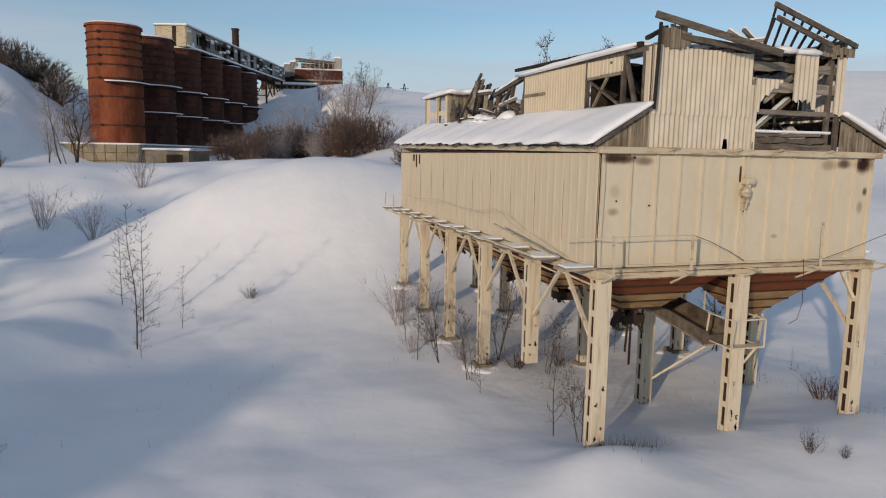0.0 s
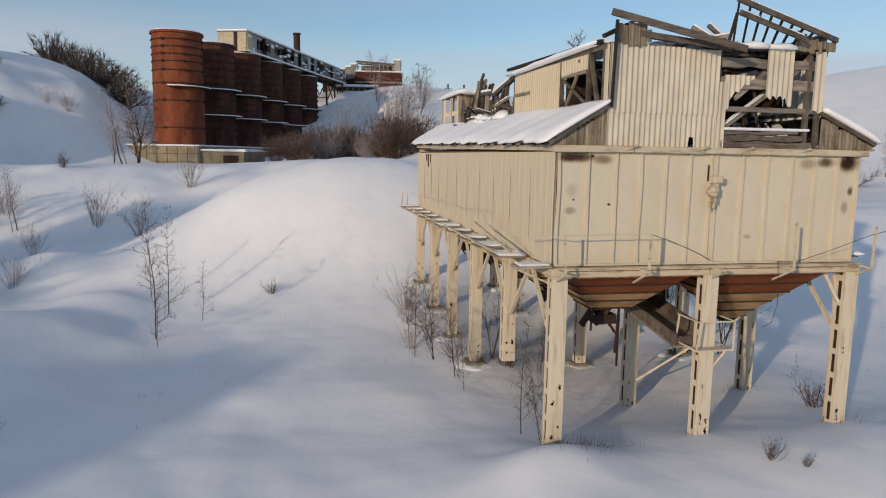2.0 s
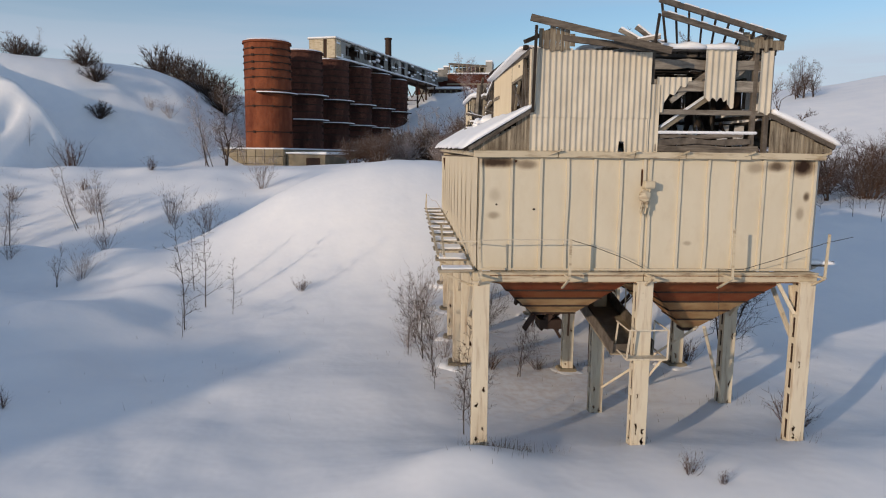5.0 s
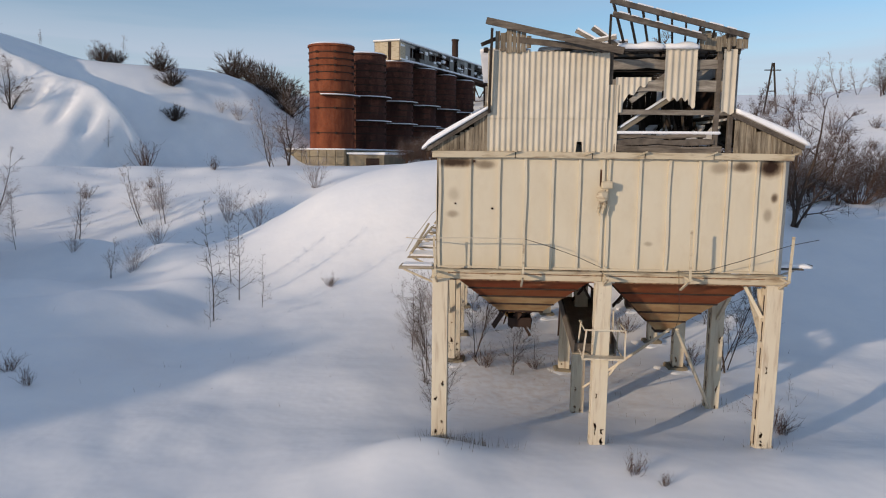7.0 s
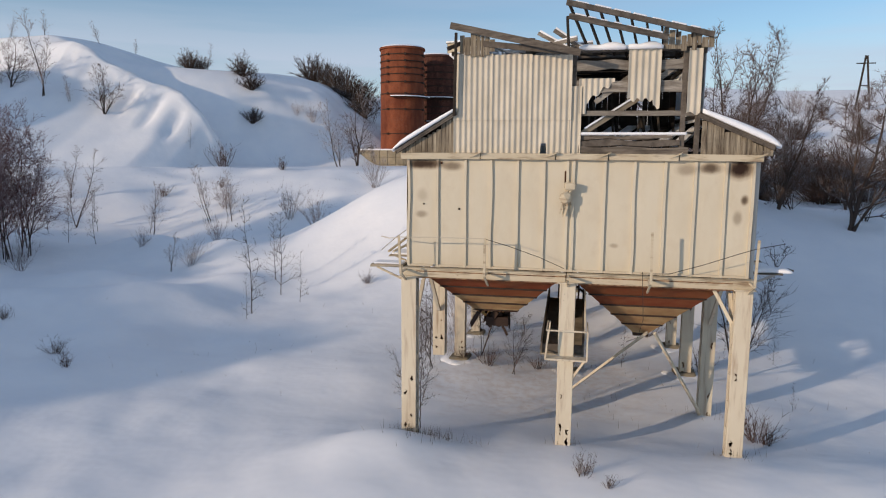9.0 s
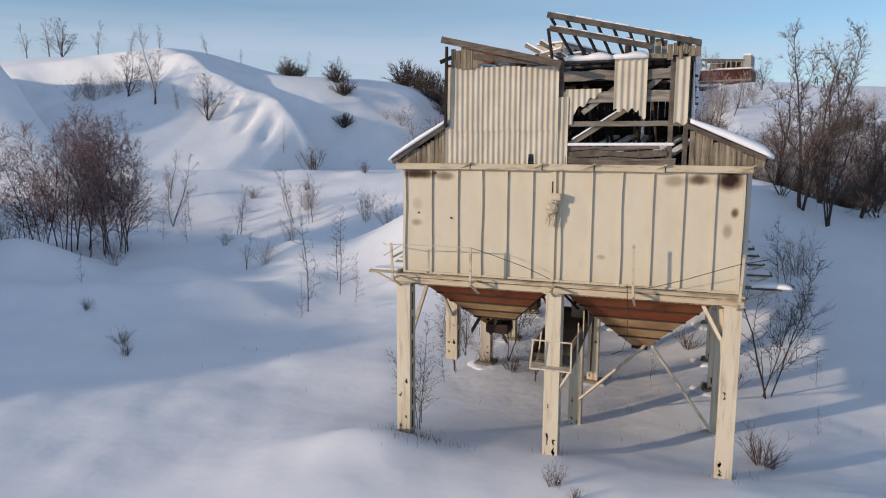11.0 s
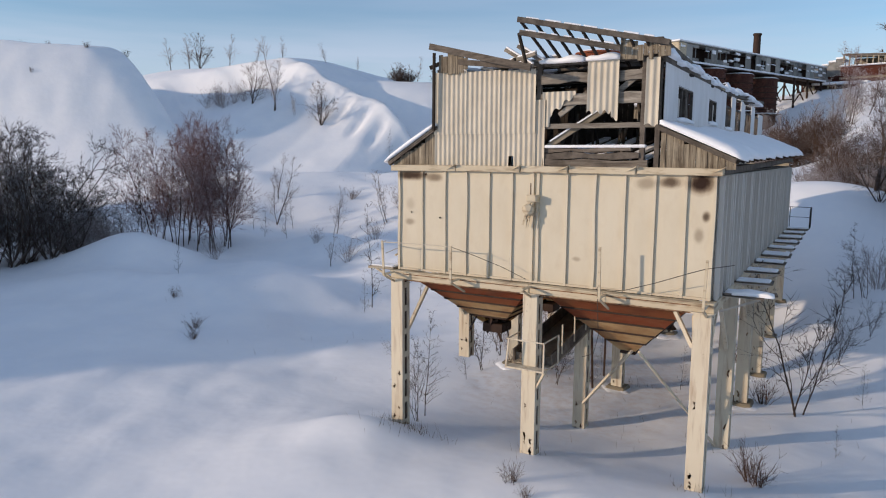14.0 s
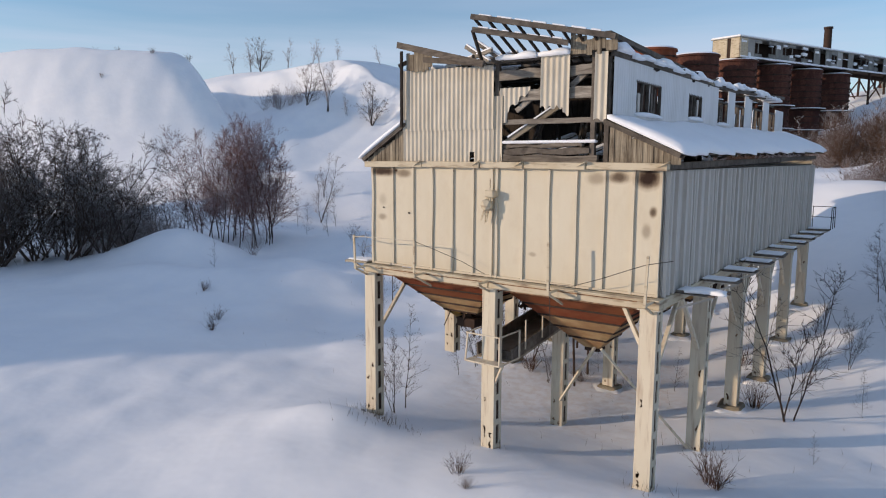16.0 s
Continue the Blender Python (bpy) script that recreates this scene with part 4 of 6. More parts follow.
def rafters():
    plank((1.21, -0.23, 11.19), (4.60, -0.9, 10.33), 0.07, 0.17, "log_timber", name="rafter")
    for a, b in (((3.2, 0.0, 10.55), (4.5, -0.35, 10.75)), ((3.5, -0.1, 10.95), (4.4, -0.3, 10.45)), ((3.0, 0.2, 10.5), (4.9, 0.3, 10.72)), ((3.9, -0.2, 11.0), (4.7, -0.1, 10.5))):
        plank(a, b, 0.08, 0.09, "pole_timber", name="fallen_lath")
        part("snow_strip", beam(Vector(a) + Vector((0.05, 0, 0.06)), Vector(b) + Vector((0, 0, 0.06)), 0.09, 0.05, 0, 0.012), "roof_snow", shed)
    plank((1.50, 0.0, 10.80), (4.3, -0.5, 10.42), 0.06, 0.15, "grey_timber", name="rafter")
    plank((2.4, 0.1, 10.70), (4.9, 0.2, 10.48), 0.14, 0.10, "pale_timber", name="rafter")
    plank((1.1, -0.05, 10.62), (1.9, 0.3, 11.0), 0.12, 0.10, "dark_timber", name="rafter")
    # tipped frame of roof laths
    A, B = Vector((4.22, -0.93, 11.53)), Vector((7.80, -0.2, 10.80))
    C, D = Vector((4.29, -0.96, 11.20)), Vector((6.70, -0.42, 10.72))
    plank(A, B, 0.07, 0.13, "grey_timber", name="rafter")
    plank(C, D, 0.07, 0.13, "log_timber", name="rafter")
    for k in range(9):
        t = 0.015 + 0.105 * k
        p = A.lerp(B, t)
        q = p + Vector((0.55 - 0.12 * k * 0.5, 1.0, -1.05 + 0.05 * k))
        plank(p, q, 0.05, 0.07, "dark_timber", name="lath")
    plank((4.25, -0.9, 11.2), (4.3, -0.5, 10.45), 0.06, 0.08, "dark_timber", name="strut")
    # beams across the head, snow lying on them
    for y in (0.05, 0.5, 1.2):
        plank((4.1, y, 10.52), (7.7, y, 10.55), 0.14, 0.14, "grey_timber", name="tie_beam")
    for x0, x1, y in ((4.55, 5.75, -0.02), (5.72, 6.62, 0.0), (2.6, 4.2, 0.4)):
        part("snow_cap", snow_lump(x0, x1, y - 0.22, y + 0.55, 10.56, 0.17, x0), "roof_snow", shed, smooth=True)
    for p, q in ((C, D), (A, B)):
        for k in range(7):
            a, b = p.lerp(q, 0.06 + 0.13 * k), p.lerp(q, 0.06 + 0.13 * k + random.uniform(0.05, 0.12))
            part("snow_strip", beam(a + Vector((0, 0.02, 0.075)), b + Vector((0, 0.02, 0.075)), 0.08, random.uniform(0.03, 0.07), 0, 0.012), "roof_snow", shed)
    for k in range(14):
        p = Vector((random.uniform(1.8, 6.8), random.uniform(0.4, 7.5), random.uniform(10.3, 10.6)))
        q = p + Vector((random.uniform(-1.5, 1.5), random.uniform(-0.8, 0.8), random.uniform(-0.15, 0.3)))
        plank(p, q, 0.10, 0.08, random.choice(("grey_timber", "dark_timber", "pale_timber")), name="fallen_lath")
    # collapsed timbers inside
    for k in range(34):
        y = random.uniform(1.0, 16.0)
        p = Vector((random.uniform(1.8, 7.0), y, random.uniform(7.95, 8.5)))
        q = p + Vector((random.uniform(-2.2, 2.2), random.uniform(-0.8, 2.0), random.uniform(0.2, 1.7)))
        q.x = min(max(q.x, 1.5), 7.4)
        plank(p, q, random.uniform(0.08, 0.16), random.uniform(0.06, 0.14), random.choice(("grey_timber", "dark_timber", "dark_timber")), name="fallen_beam")
    for k in range(14):
        x, y = random.uniform(2.2, 6.8), random.uniform(0.8, 15)
        bm = box((x - random.uniform(.4, .8), y - random.uniform(.3, .6), 7.86), (x + random.uniform(.4, .8), y + random.uniform(.3, .6), 8.0 + random.uniform(0, .15)), 0.06, 0.05)
        part("snow_patch", bm, "roof_snow", shed)
    for k in range(6):
        xa = 4.8 + 0.45 * k
        plank((xa, 0.5, 7.98), (xa + 0.9, 2.3, 8.62), 0.22, 0.10, "dark_timber", name="slumped_beam")
        if k != 3:
            part("snow_patch", beam((xa + 0.05, 0.6, 8.08), (xa + 0.85, 2.2, 8.66), 0.26, 0.07), "roof_snow", shed)
    # broken boarding across the inside and what is left of the ceiling
    for yb, x0, x1, zt in ((2.6, 4.3, 7.5, 10.2), (3.4, 1.5, 4.6, 10.3), (7.8, 1.5, 7.5, 9.6)):
        x = x0
        while x < x1:
            w = random.uniform(0.14, 0.22)
            if random.random() < 0.9:
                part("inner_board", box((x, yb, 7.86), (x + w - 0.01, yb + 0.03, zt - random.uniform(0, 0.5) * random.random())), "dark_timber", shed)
            x += w
    y = 0.6
    while y < 8.0:
        w = random.uniform(0.16, 0.24)
        xa = random.uniform(1.4, 2.0) if y > 2.6 else 4.5 + random.uniform(0, 0.6)
        xb = random.uniform(6.6, 7.5)
        if random.random() < 0.86:
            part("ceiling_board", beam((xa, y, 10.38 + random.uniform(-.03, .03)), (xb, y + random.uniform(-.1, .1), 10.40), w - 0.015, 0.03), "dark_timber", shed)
        y += w
    for k in range(9):
        x, y = random.uniform(2.2, 6.6), random.uniform(1.2, 7.5)
        part("snow_patch", box((x - .5, y - .45, 10.43), (x + .5, y + .45, 10.56 + random.uniform(0, .08)), 0.05, 0.04), "roof_snow", shed)


def west_side():
    x = SX0
    # studs, opening near the front
    for y in (0.30, 1.34, 3.38, 8.0):
        plank((x, y, 8.9), (x, y, 10.45), 0.12, 0.12, "grey_timber", name="stud")
    plank((x, 0.7, 8.95), (x - 0.02, 1.25, 10.4), 0.09, 0.12, "grey_timber", name="stud")
    plank((x, 0.1, 10.42), (x, 8.2, 10.48 + rise(8)), 0.14, 0.14, "grey_timber", name="wall_plate")
    plank((x, 1.3, 9.02), (x, 3.4, 9.02), 0.10, 0.10, "pale_timber", name="window_rail")
    plank((x, 1.3, 9.93), (x, 3.4, 9.95), 0.10, 0.10, "pale_timber", name="window_rail")
    plank((x, 1.5, 9.05), (x, 3.2, 9.85), 0.08, 0.06, "grey_timber", name="fallen_beam")
    plank((x, 3.0, 9.05), (x, 2.2, 9.9), 0.08, 0.06, "pale_timber", name="fallen_beam")
    def panel(y0, y1, z0, z1, name="siding_sheet"):
        me = sheet(y1 - y0, z1 - z0, 0.2, 0.02, 0.008, 3, "trapeze")
        part(name, me, "cream_siding", shed, m=pose(x - 0.05, y1, z0, 0, 0, -90))
    panel(0.0, 0.30, 8.9, 10.45)
    panel(1.30, 3.40, 9.96, 10.44)
    panel(3.40, 5.7, 8.95, 10.48)
    panel(5.7, 8.05, 8.95, 10.52)
    plank((x - 0.08, 6.2, 9.75), (x - 0.08, 7.9, 9.78), 0.05, 0.10, "pale_timber", name="batten")
    # collapsed stretch: a leaning frame, a bundle of rafters and a low tangle under snow
    def snowed(p, q, w=0.10, h=0.07, mat="grey_timber", cap=0.05):
        plank(p, q, w, h, mat, name="fallen_beam")
        p, q = Vector(p), Vector(q)
        if cap and abs(q.z - p.z) < 0.7 * (q - p).length:
            part("snow_strip", beam(p.lerp(q, 0.06) + Vector((0, 0, h / 2 + cap / 2)), p.lerp(q, 0.92) + Vector((0, 0, h / 2 + cap / 2)), w * 0.95, cap, 0, 0.012), "roof_snow", shed)

    for p, q in (((x, 8.3, 8.95), (x + 0.1, 8.1, 10.45)), ((x - 0.05, 9.5, 8.9), (x + 0.05, 9.2, 10.3)), ((x, 10.9, 8.9), (x + 0.1, 10.9, 10.05)),
                 ((x - 0.05, 10.8, 8.95), (x, 9.4, 10.2)), ((x, 8.5, 9.0), (x + 0.05, 9.4, 9.9)), ((x + 0.3, 9.8, 9.0), (x + 0.2, 11.6, 10.2))):
        snowed(p, q, 0.13, 0.12, "grey_timber", 0)
    snowed((x, 8.0, 10.5), (x + 0.05, 11.2, 10.06), 0.18, 0.14, "grey_timber", 0.10)
    snowed((x - 0.1, 8.6, 9.75), (x - 0.1, 10.4, 9.55), 0.10, 0.10, "pale_timber", 0.05)
    for k in range(11):
        p = Vector((x + 0.1 * k - 0.2, 13.5 + 0.06 * k, 9.25 + 0.1 * (k % 3)))
        plank(p, p + Vector((random.uniform(-0.1, 0.25), -0.75 - 0.09 * k, 1.55 - 0.06 * k)), 0.13, 0.05, random.choice(("log_timber", "pole_timber", "grey_timber")), name="leaning_rafter", roll=random.uniform(-0.4, 0.4))
    plank((x - 0.1, 15.6, 9.1), (x, 12.7, 11.1), 0.10, 0.10, "grey_timber", name="leaning_rafter")
    plank((x - 0.05, 14.9, 9.1), (x + 0.1, 13.1, 10.8), 0.09, 0.09, "pole_timber", name="leaning_rafter")
    for y, z, mat in ((13.7, 10.35, "log_timber"), (12.3, 10.25, "pale_timber"), (11.7, 9.9, "grey_timber")):
        plank((x, y, 8.9), (x + 0.05, y - 0.15, z), 0.15, 0.13, mat, name="stud")
    snowed((x - 0.02, 11.5, 10.2), (x + 0.05, 14.0, 10.3), 0.16, 0.12, "grey_timber", 0.10)
    for k in range(85):
        y = random.uniform(8.6, 16.8)
        p = Vector((x + random.uniform(-0.25, 2.2), y, 8.92 + random.uniform(0, 0.5)))
        q = p + Vector((random.uniform(-0.9, 1.0), random.uniform(-1.6, 1.6), random.uniform(-0.1, 0.55)))
        snowed(p, q, random.uniform(0.07, 0.16), random.uniform(0.04, 0.10), random.choice(("grey_timber", "pale_timber", "log_timber", "dark_timber")), random.choice((0, 0.04, 0.06)))
    for k in range(20):
        y, xx, r = random.uniform(8.6, 16.8), x + random.uniform(-0.2, 1.6), random.uniform(0.25, 0.6)
        part("snow_patch", snow_lump(xx - r, xx + r, y - r * 0.8, y + r * 0.8, 8.92 + random.uniform(0, 0.35), random.uniform(0.15, 0.34), k), "roof_snow", shed, smooth=True)
    # rear hut with two empty windows
    for y in (17.2, 18.9, 21.2):
        plank((x, y, 8.9), (x, y, 10.6), 0.16, 0.16, "pale_timber", name="stud")
    panel(17.2, 17.75, 9.0, 10.6), panel(18.75, 19.3, 9.0, 10.6), panel(20.4, 21.3, 9.0, 10.6), panel(17.75, 18.75, 9.62, 9.85), panel(19.3, 20.4, 9.62, 9.85)
    # added dark sheet that makes the empty windows look shaded
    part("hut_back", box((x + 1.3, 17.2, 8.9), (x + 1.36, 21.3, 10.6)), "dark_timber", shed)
    part("hut_end", box((x, 17.14, 8.95), (x + 1.3, 17.2, 10.6), 0, 0.03), "board_timber", shed)
    for k in range(4):
        plank((x + 0.1, 16.3 + 0.22 * k, 8.95), (x + 0.05, 16.7 + 0.12 * k, 10.3 - 0.2 * k), 0.12, 0.06, "grey_timber", name="leaning_rafter")
    plank((x, 17.0, 10.62), (x, 21.4, 10.68), 0.2, 0.14, "grey_timber", name="wall_plate")
    part("snow_cap", snow_lump(x - 0.25, x + 1.7, 16.6, 21.6, 10.68, 0.34, 1.0), "roof_snow", shed, smooth=True)


def east_side():
    x = SX1
    openings = [(1.5, 3.42, 9.12, 9.95), (5.9, 7.32, 9.22, 9.94), (9.2, 10.5, 9.2, 9.95), (11.5, 13.0, 9.1, 9.95), (14.2, 16.2, 9.1, 10.0), (17.4, 18.8, 9.1, 10.0)]
    y = 0.05
    def panel(y0, y1, z0, z1, mat="frosted_panel"):
        me = sheet(y1 - y0, z1 - z0, 0.15, 0.03, 0.010, 3, "wave")
        part("wall_sheet", me, mat, shed, m=pose(x + 0.06, y0, z0, 0, 0, 90))
    for a, b, z0, z1 in openings:
        panel(y, a, 8.75, 10.40)
        panel(a, b, 8.75, z0)
        if a < 8:
            panel(a, b, z1, 10.40)
        win = part("window_frame", beam((x + 0.02, a, z0), (x + 0.02, b, z0), 0.12, 0.08), "grey_timber", shed, "broken timber window frame")
        for p, q in (((a, z1), (b, z1)), ((a, z0), (a, z1)), ((b, z0), (b, z1)), (((a + b) / 2, z0), ((a + b) / 2, z1)), ((a + 0.25 * (b - a), z0), (a + 0.3 * (b - a), z1))):
            part("mullion", beam((x + 0.02, p[0], p[1]), (x + 0.02, q[0], q[1]), 0.08, 0.06), "grey_timber", win)
        # boards left in the openings, with dark panes behind the first two
        if a < 8:
            part("pane", box((x - 0.05, a + 0.04, z0 + 0.02), (x - 0.03, b - 0.04, z1 - 0.02)), "dark_steel_and_shade", win, "dark pane")
        yy = a + 0.1
        while yy < b - 0.15:
            w = random.uniform(0.10, 0.24)
            if random.random() < 0.6:
                part("loose_board", box((x - 0.02, yy, z0 - 0.02), (x + 0.01, yy + w, z1 - random.choice((0, 0, 0.1, 0.3))), 0, 0.02), random.choice(("grey_panel", "grey_timber", "roof_snow")), win)
            yy += w + random.uniform(0.03, 0.2)
        part("snow_sill", snow_lump(x - 0.02, x + 0.14, a, b, z0, 0.08, a), "roof_snow", win, smooth=True)
        y = b
    panel(y, 20.6, 8.75, 10.2)
    plank((x, 0.0, 10.46), (x, 12.0, 10.46), 0.16, 0.14, "grey_timber", name="wall_plate")
    plank((x, 12.0, 10.5), (x, 20.7, 10.85), 0.16, 0.12, "grey_timber", name="wall_plate")
    # snow plastered on the wall and over the head
    for k in range(24):
        yy, w = 0.6 + 0.82 * k, random.uniform(0.45, 0.95)
        z = 10.50 + random.uniform(-0.03, 0.08) + (0.12 if yy > 12 else 0)
        part("snow_clump", snow_lump(x - 0.45, x + random.uniform(0.12, 0.22), yy - w / 2, yy + w / 2, z, random.uniform(0.12, 0.26), k * 1.7), "roof_snow", shed, smooth=True)
    plank((x - 0.1, 0.0, 10.92), (x - 0.25, 11.5, 10.52), 0.16, 0.12, "grey_timber", name="eaves_board")
    plank((x - 0.5, 1.5, 10.80), (x + 0.05, 8.5, 10.44), 0.16, 0.06, "pale_timber", name="eaves_board")
    for k in range(16):
        yy = random.uniform(0.5, 19)
        p = Vector((x - 0.5, yy, 10.55))
        plank(p, p + Vector((random.uniform(0.3, 0.75), random.uniform(0.5, 2.4), random.uniform(-0.25, 0.25))), 0.10, 0.06, random.choice(("grey_timber", "dark_timber")), name="fallen_lath")


def lean_to(x0, z0, x1, z1, name):
    """Sloping side roof with its board gable and the snow on it."""
    s = 1 if x1 > x0 else -1
    y0, y1 = -0.16, L + 0.35
    roof = part(name, beam(((x0 + x1) / 2, y0, (z0 + z1) / 2), ((x0 + x1) / 2, y1, (z0 + z1) / 2 + rise(L)), math.hypot(x1 - x0, z1 - z0), 0.05, -math.atan2(z1 - z0, x1 - x0)), "grey_timber", bunker, "sloping board roof over the side aisle")
    # gable boards
    lo, hi = min(x0, x1) + 0.12, max(x0, x1)
    x = lo
    while x < hi - 0.05:
        w = random.uniform(0.11, 0.17)
        xe = min(x + w, hi)
        zt = z0 + (z1 - z0) * ((x + xe) / 2 - x0) / (x1 - x0) - 0.05
        if zt > 7.93:
            part("gable_board", box((x, -0.03 + random.uniform(-.012, .012), 7.84), (xe - 0.008, 0.0, zt - (random.uniform(0, 0.12) if random.random() < 0.3 else 0)), 0.0, 0.004), "board_timber", roof)
        x = xe
    # barge board and ragged eaves
    part("barge_board", beam((x0, y0 + 0.03, z0 - 0.02), (x1, y0 + 0.03, z1 - 0.02), 0.035, 0.11), "grey_timber", roof)
    y = 0.0
    while y < L:
        part("rafter_end", beam((x0 - s * 0.05, y, z0 - 0.05 + rise(y)), (x0 + s * 0.5, y, z0 - 0.05 + 0.5 * (z1 - z0) / abs(x1 - x0) + rise(y)), 0.07, 0.09), "dark_timber", roof)
        y += 0.95
    return roof


def roof_snow(x0, z0, x1, z1, name, thick):
    """A slab of snow with a rounded, wavy lower edge."""
    y0, y1 = -0.22, L + 0.4
    ny, nx = 90, 16
    bm = bmesh.new()
    top, bot = {}, {}
    for j in range(ny + 1):
        v = j / ny
        y = y0 + (y1 - y0) * v
        wob = 0.05 * math.sin(y * 2.3) + 0.04 * math.sin(y * 5.1 + 1)
        for i in range(nx + 1):
            u = i / nx
            uu = u - (0.04 + wob * 0.6) * (1 - u) ** 3
            x, z = x0 + (x1 - x0) * uu, z0 + (z1 - z0) * uu + rise(y) + 0.03
            edge = min(1.0, 7 * u + 0.15) ** 0.5 * min(1.0, 40 * v + 0.45, 40 * (1 - v) + 0.45) ** 0.5
            h = thick * edge * (0.75 + 0.25 * math.sin(y * 0.9 + 2 * u) + 0.12 * math.sin(y * 3.1 + 4 * u)) * (1 - 0.45 * u)
            top[i, j] = bm.verts.new((x, y, z + max(h, 0.004)))
            bot[i, j] = bm.verts.new((x, y, z))
    for j in range(ny):
        for i in range(nx):
            bm.faces.new((top[i, j], top[i + 1, j], top[i + 1, j + 1], top[i, j + 1]))
            bm.faces.new((bot[i, j], bot[i, j + 1], bot[i + 1, j + 1], bot[i + 1, j]))
    for j in range(ny):
        for i in (0, nx):
            bm.faces.new((top[i, j], top[i, j + 1], bot[i, j + 1], bot[i, j]))
    for i in range(nx):
        for j in (0, ny):
            bm.faces.new((top[i, j], bot[i, j], bot[i + 1, j], top[i + 1, j]))
    bmesh.ops.recalc_face_normals(bm, faces=bm.faces[:])
    part(name, bm, "roof_snow", bunker, "thick smooth snow slab on the side roof", smooth=True)


front_gable()
rafters()
west_side()
east_side()
lean_to(-0.30, 7.93, 1.36, 8.96, "west_aisle_roof")
lean_to(9.40, 8.06, 7.55, 8.88, "east_aisle_roof")
roof_snow(-0.36, 7.94, 1.33, 8.96, "roof_snow", 0.20)
roof_snow(9.48, 8.06, 7.66, 8.88, "roof_snow", 0.26)
# left half of the main roof still stands towards the rear
plank((1.2, 0.3, 10.55), (1.2, 8.6, 10.78), 0.12, 0.10, "dark_timber", name="eaves_board")
part("snow_cap", snow_lump(1.05, 2.4, 0.5, 8.4, 10.56, 0.22, 4.0), "roof_snow", shed, smooth=True)
cage = part("end_rail", tube([(9.1, 21.5, 5.72), (10.1, 21.5, 5.72), (10.1, 20.2, 5.72)], 0.018), "wire", bunker, "bent rail at the walkway's end")
for p in ((9.15, 21.5), (10.1, 21.5), (10.1, 20.85), (10.1, 20.2)):
    part("rail_post", tube([(p[0], p[1], 4.72), (p[0], p[1], 5.74)], 0.018), "wire", cage)
part("rail", tube([(9.1, 21.5, 5.22), (10.1, 21.5, 5.22), (10.1, 20.2, 5.22)], 0.014), "wire", cage)
# dark strips for shade in torn slots near the west wall's rear end
for y, z0, z1 in ((17.5, 7.18, 7.62), (18.1, 7.0, 7.62), (18.6, 7.3, 7.62)):
    part("torn_slot", box((-0.085, y - 0.09, z0), (-0.060, y + 0.09, z1), 0, 0.012), "hole_dark", bunker, "dark strip standing in for a shaded tear in the sheet")
# loose board by the front corner of the east walkway, under snow
part("fallen_board", beam((9.15, 0.95, 4.77), (10.35, 1.15, 4.80), 0.30, 0.05), "grey_timber", bunker, "snow-covered loose board")
part("snow_cap", snow_lump(9.18, 10.3, 0.86, 1.24, 4.80, 0.10, 2.0), "roof_snow", bunker, smooth=True)

# ---------------------------------------------------------------- silos and gallery
def cyl(bm, r0, r1, z0, z1, n=40, cap=True, cx=0.0, cy=0.0):
    a = [bm.verts.new((cx + r0 * math.cos(k * math.tau / n), cy + r0 * math.sin(k * math.tau / n), z0)) for k in range(n)]
    b = [bm.verts.new((cx + r1 * math.cos(k * math.tau / n), cy + r1 * math.sin(k * math.tau / n), z1)) for k in range(n)]
    for k in range(n):
        bm.faces.new((a[k], a[(k + 1) % n], b[(k + 1) % n], b[k]))
    if cap:
        bm.faces.new(a[::-1]), bm.faces.new(b)
    return bm


SILO = [(-23.8 + 3.5 * k, 90.3 + 10.5 * k) for k in range(6)]
SILO_FOOT, SILO_TOP, SILO_R = 8.6, 24.1, 3.5


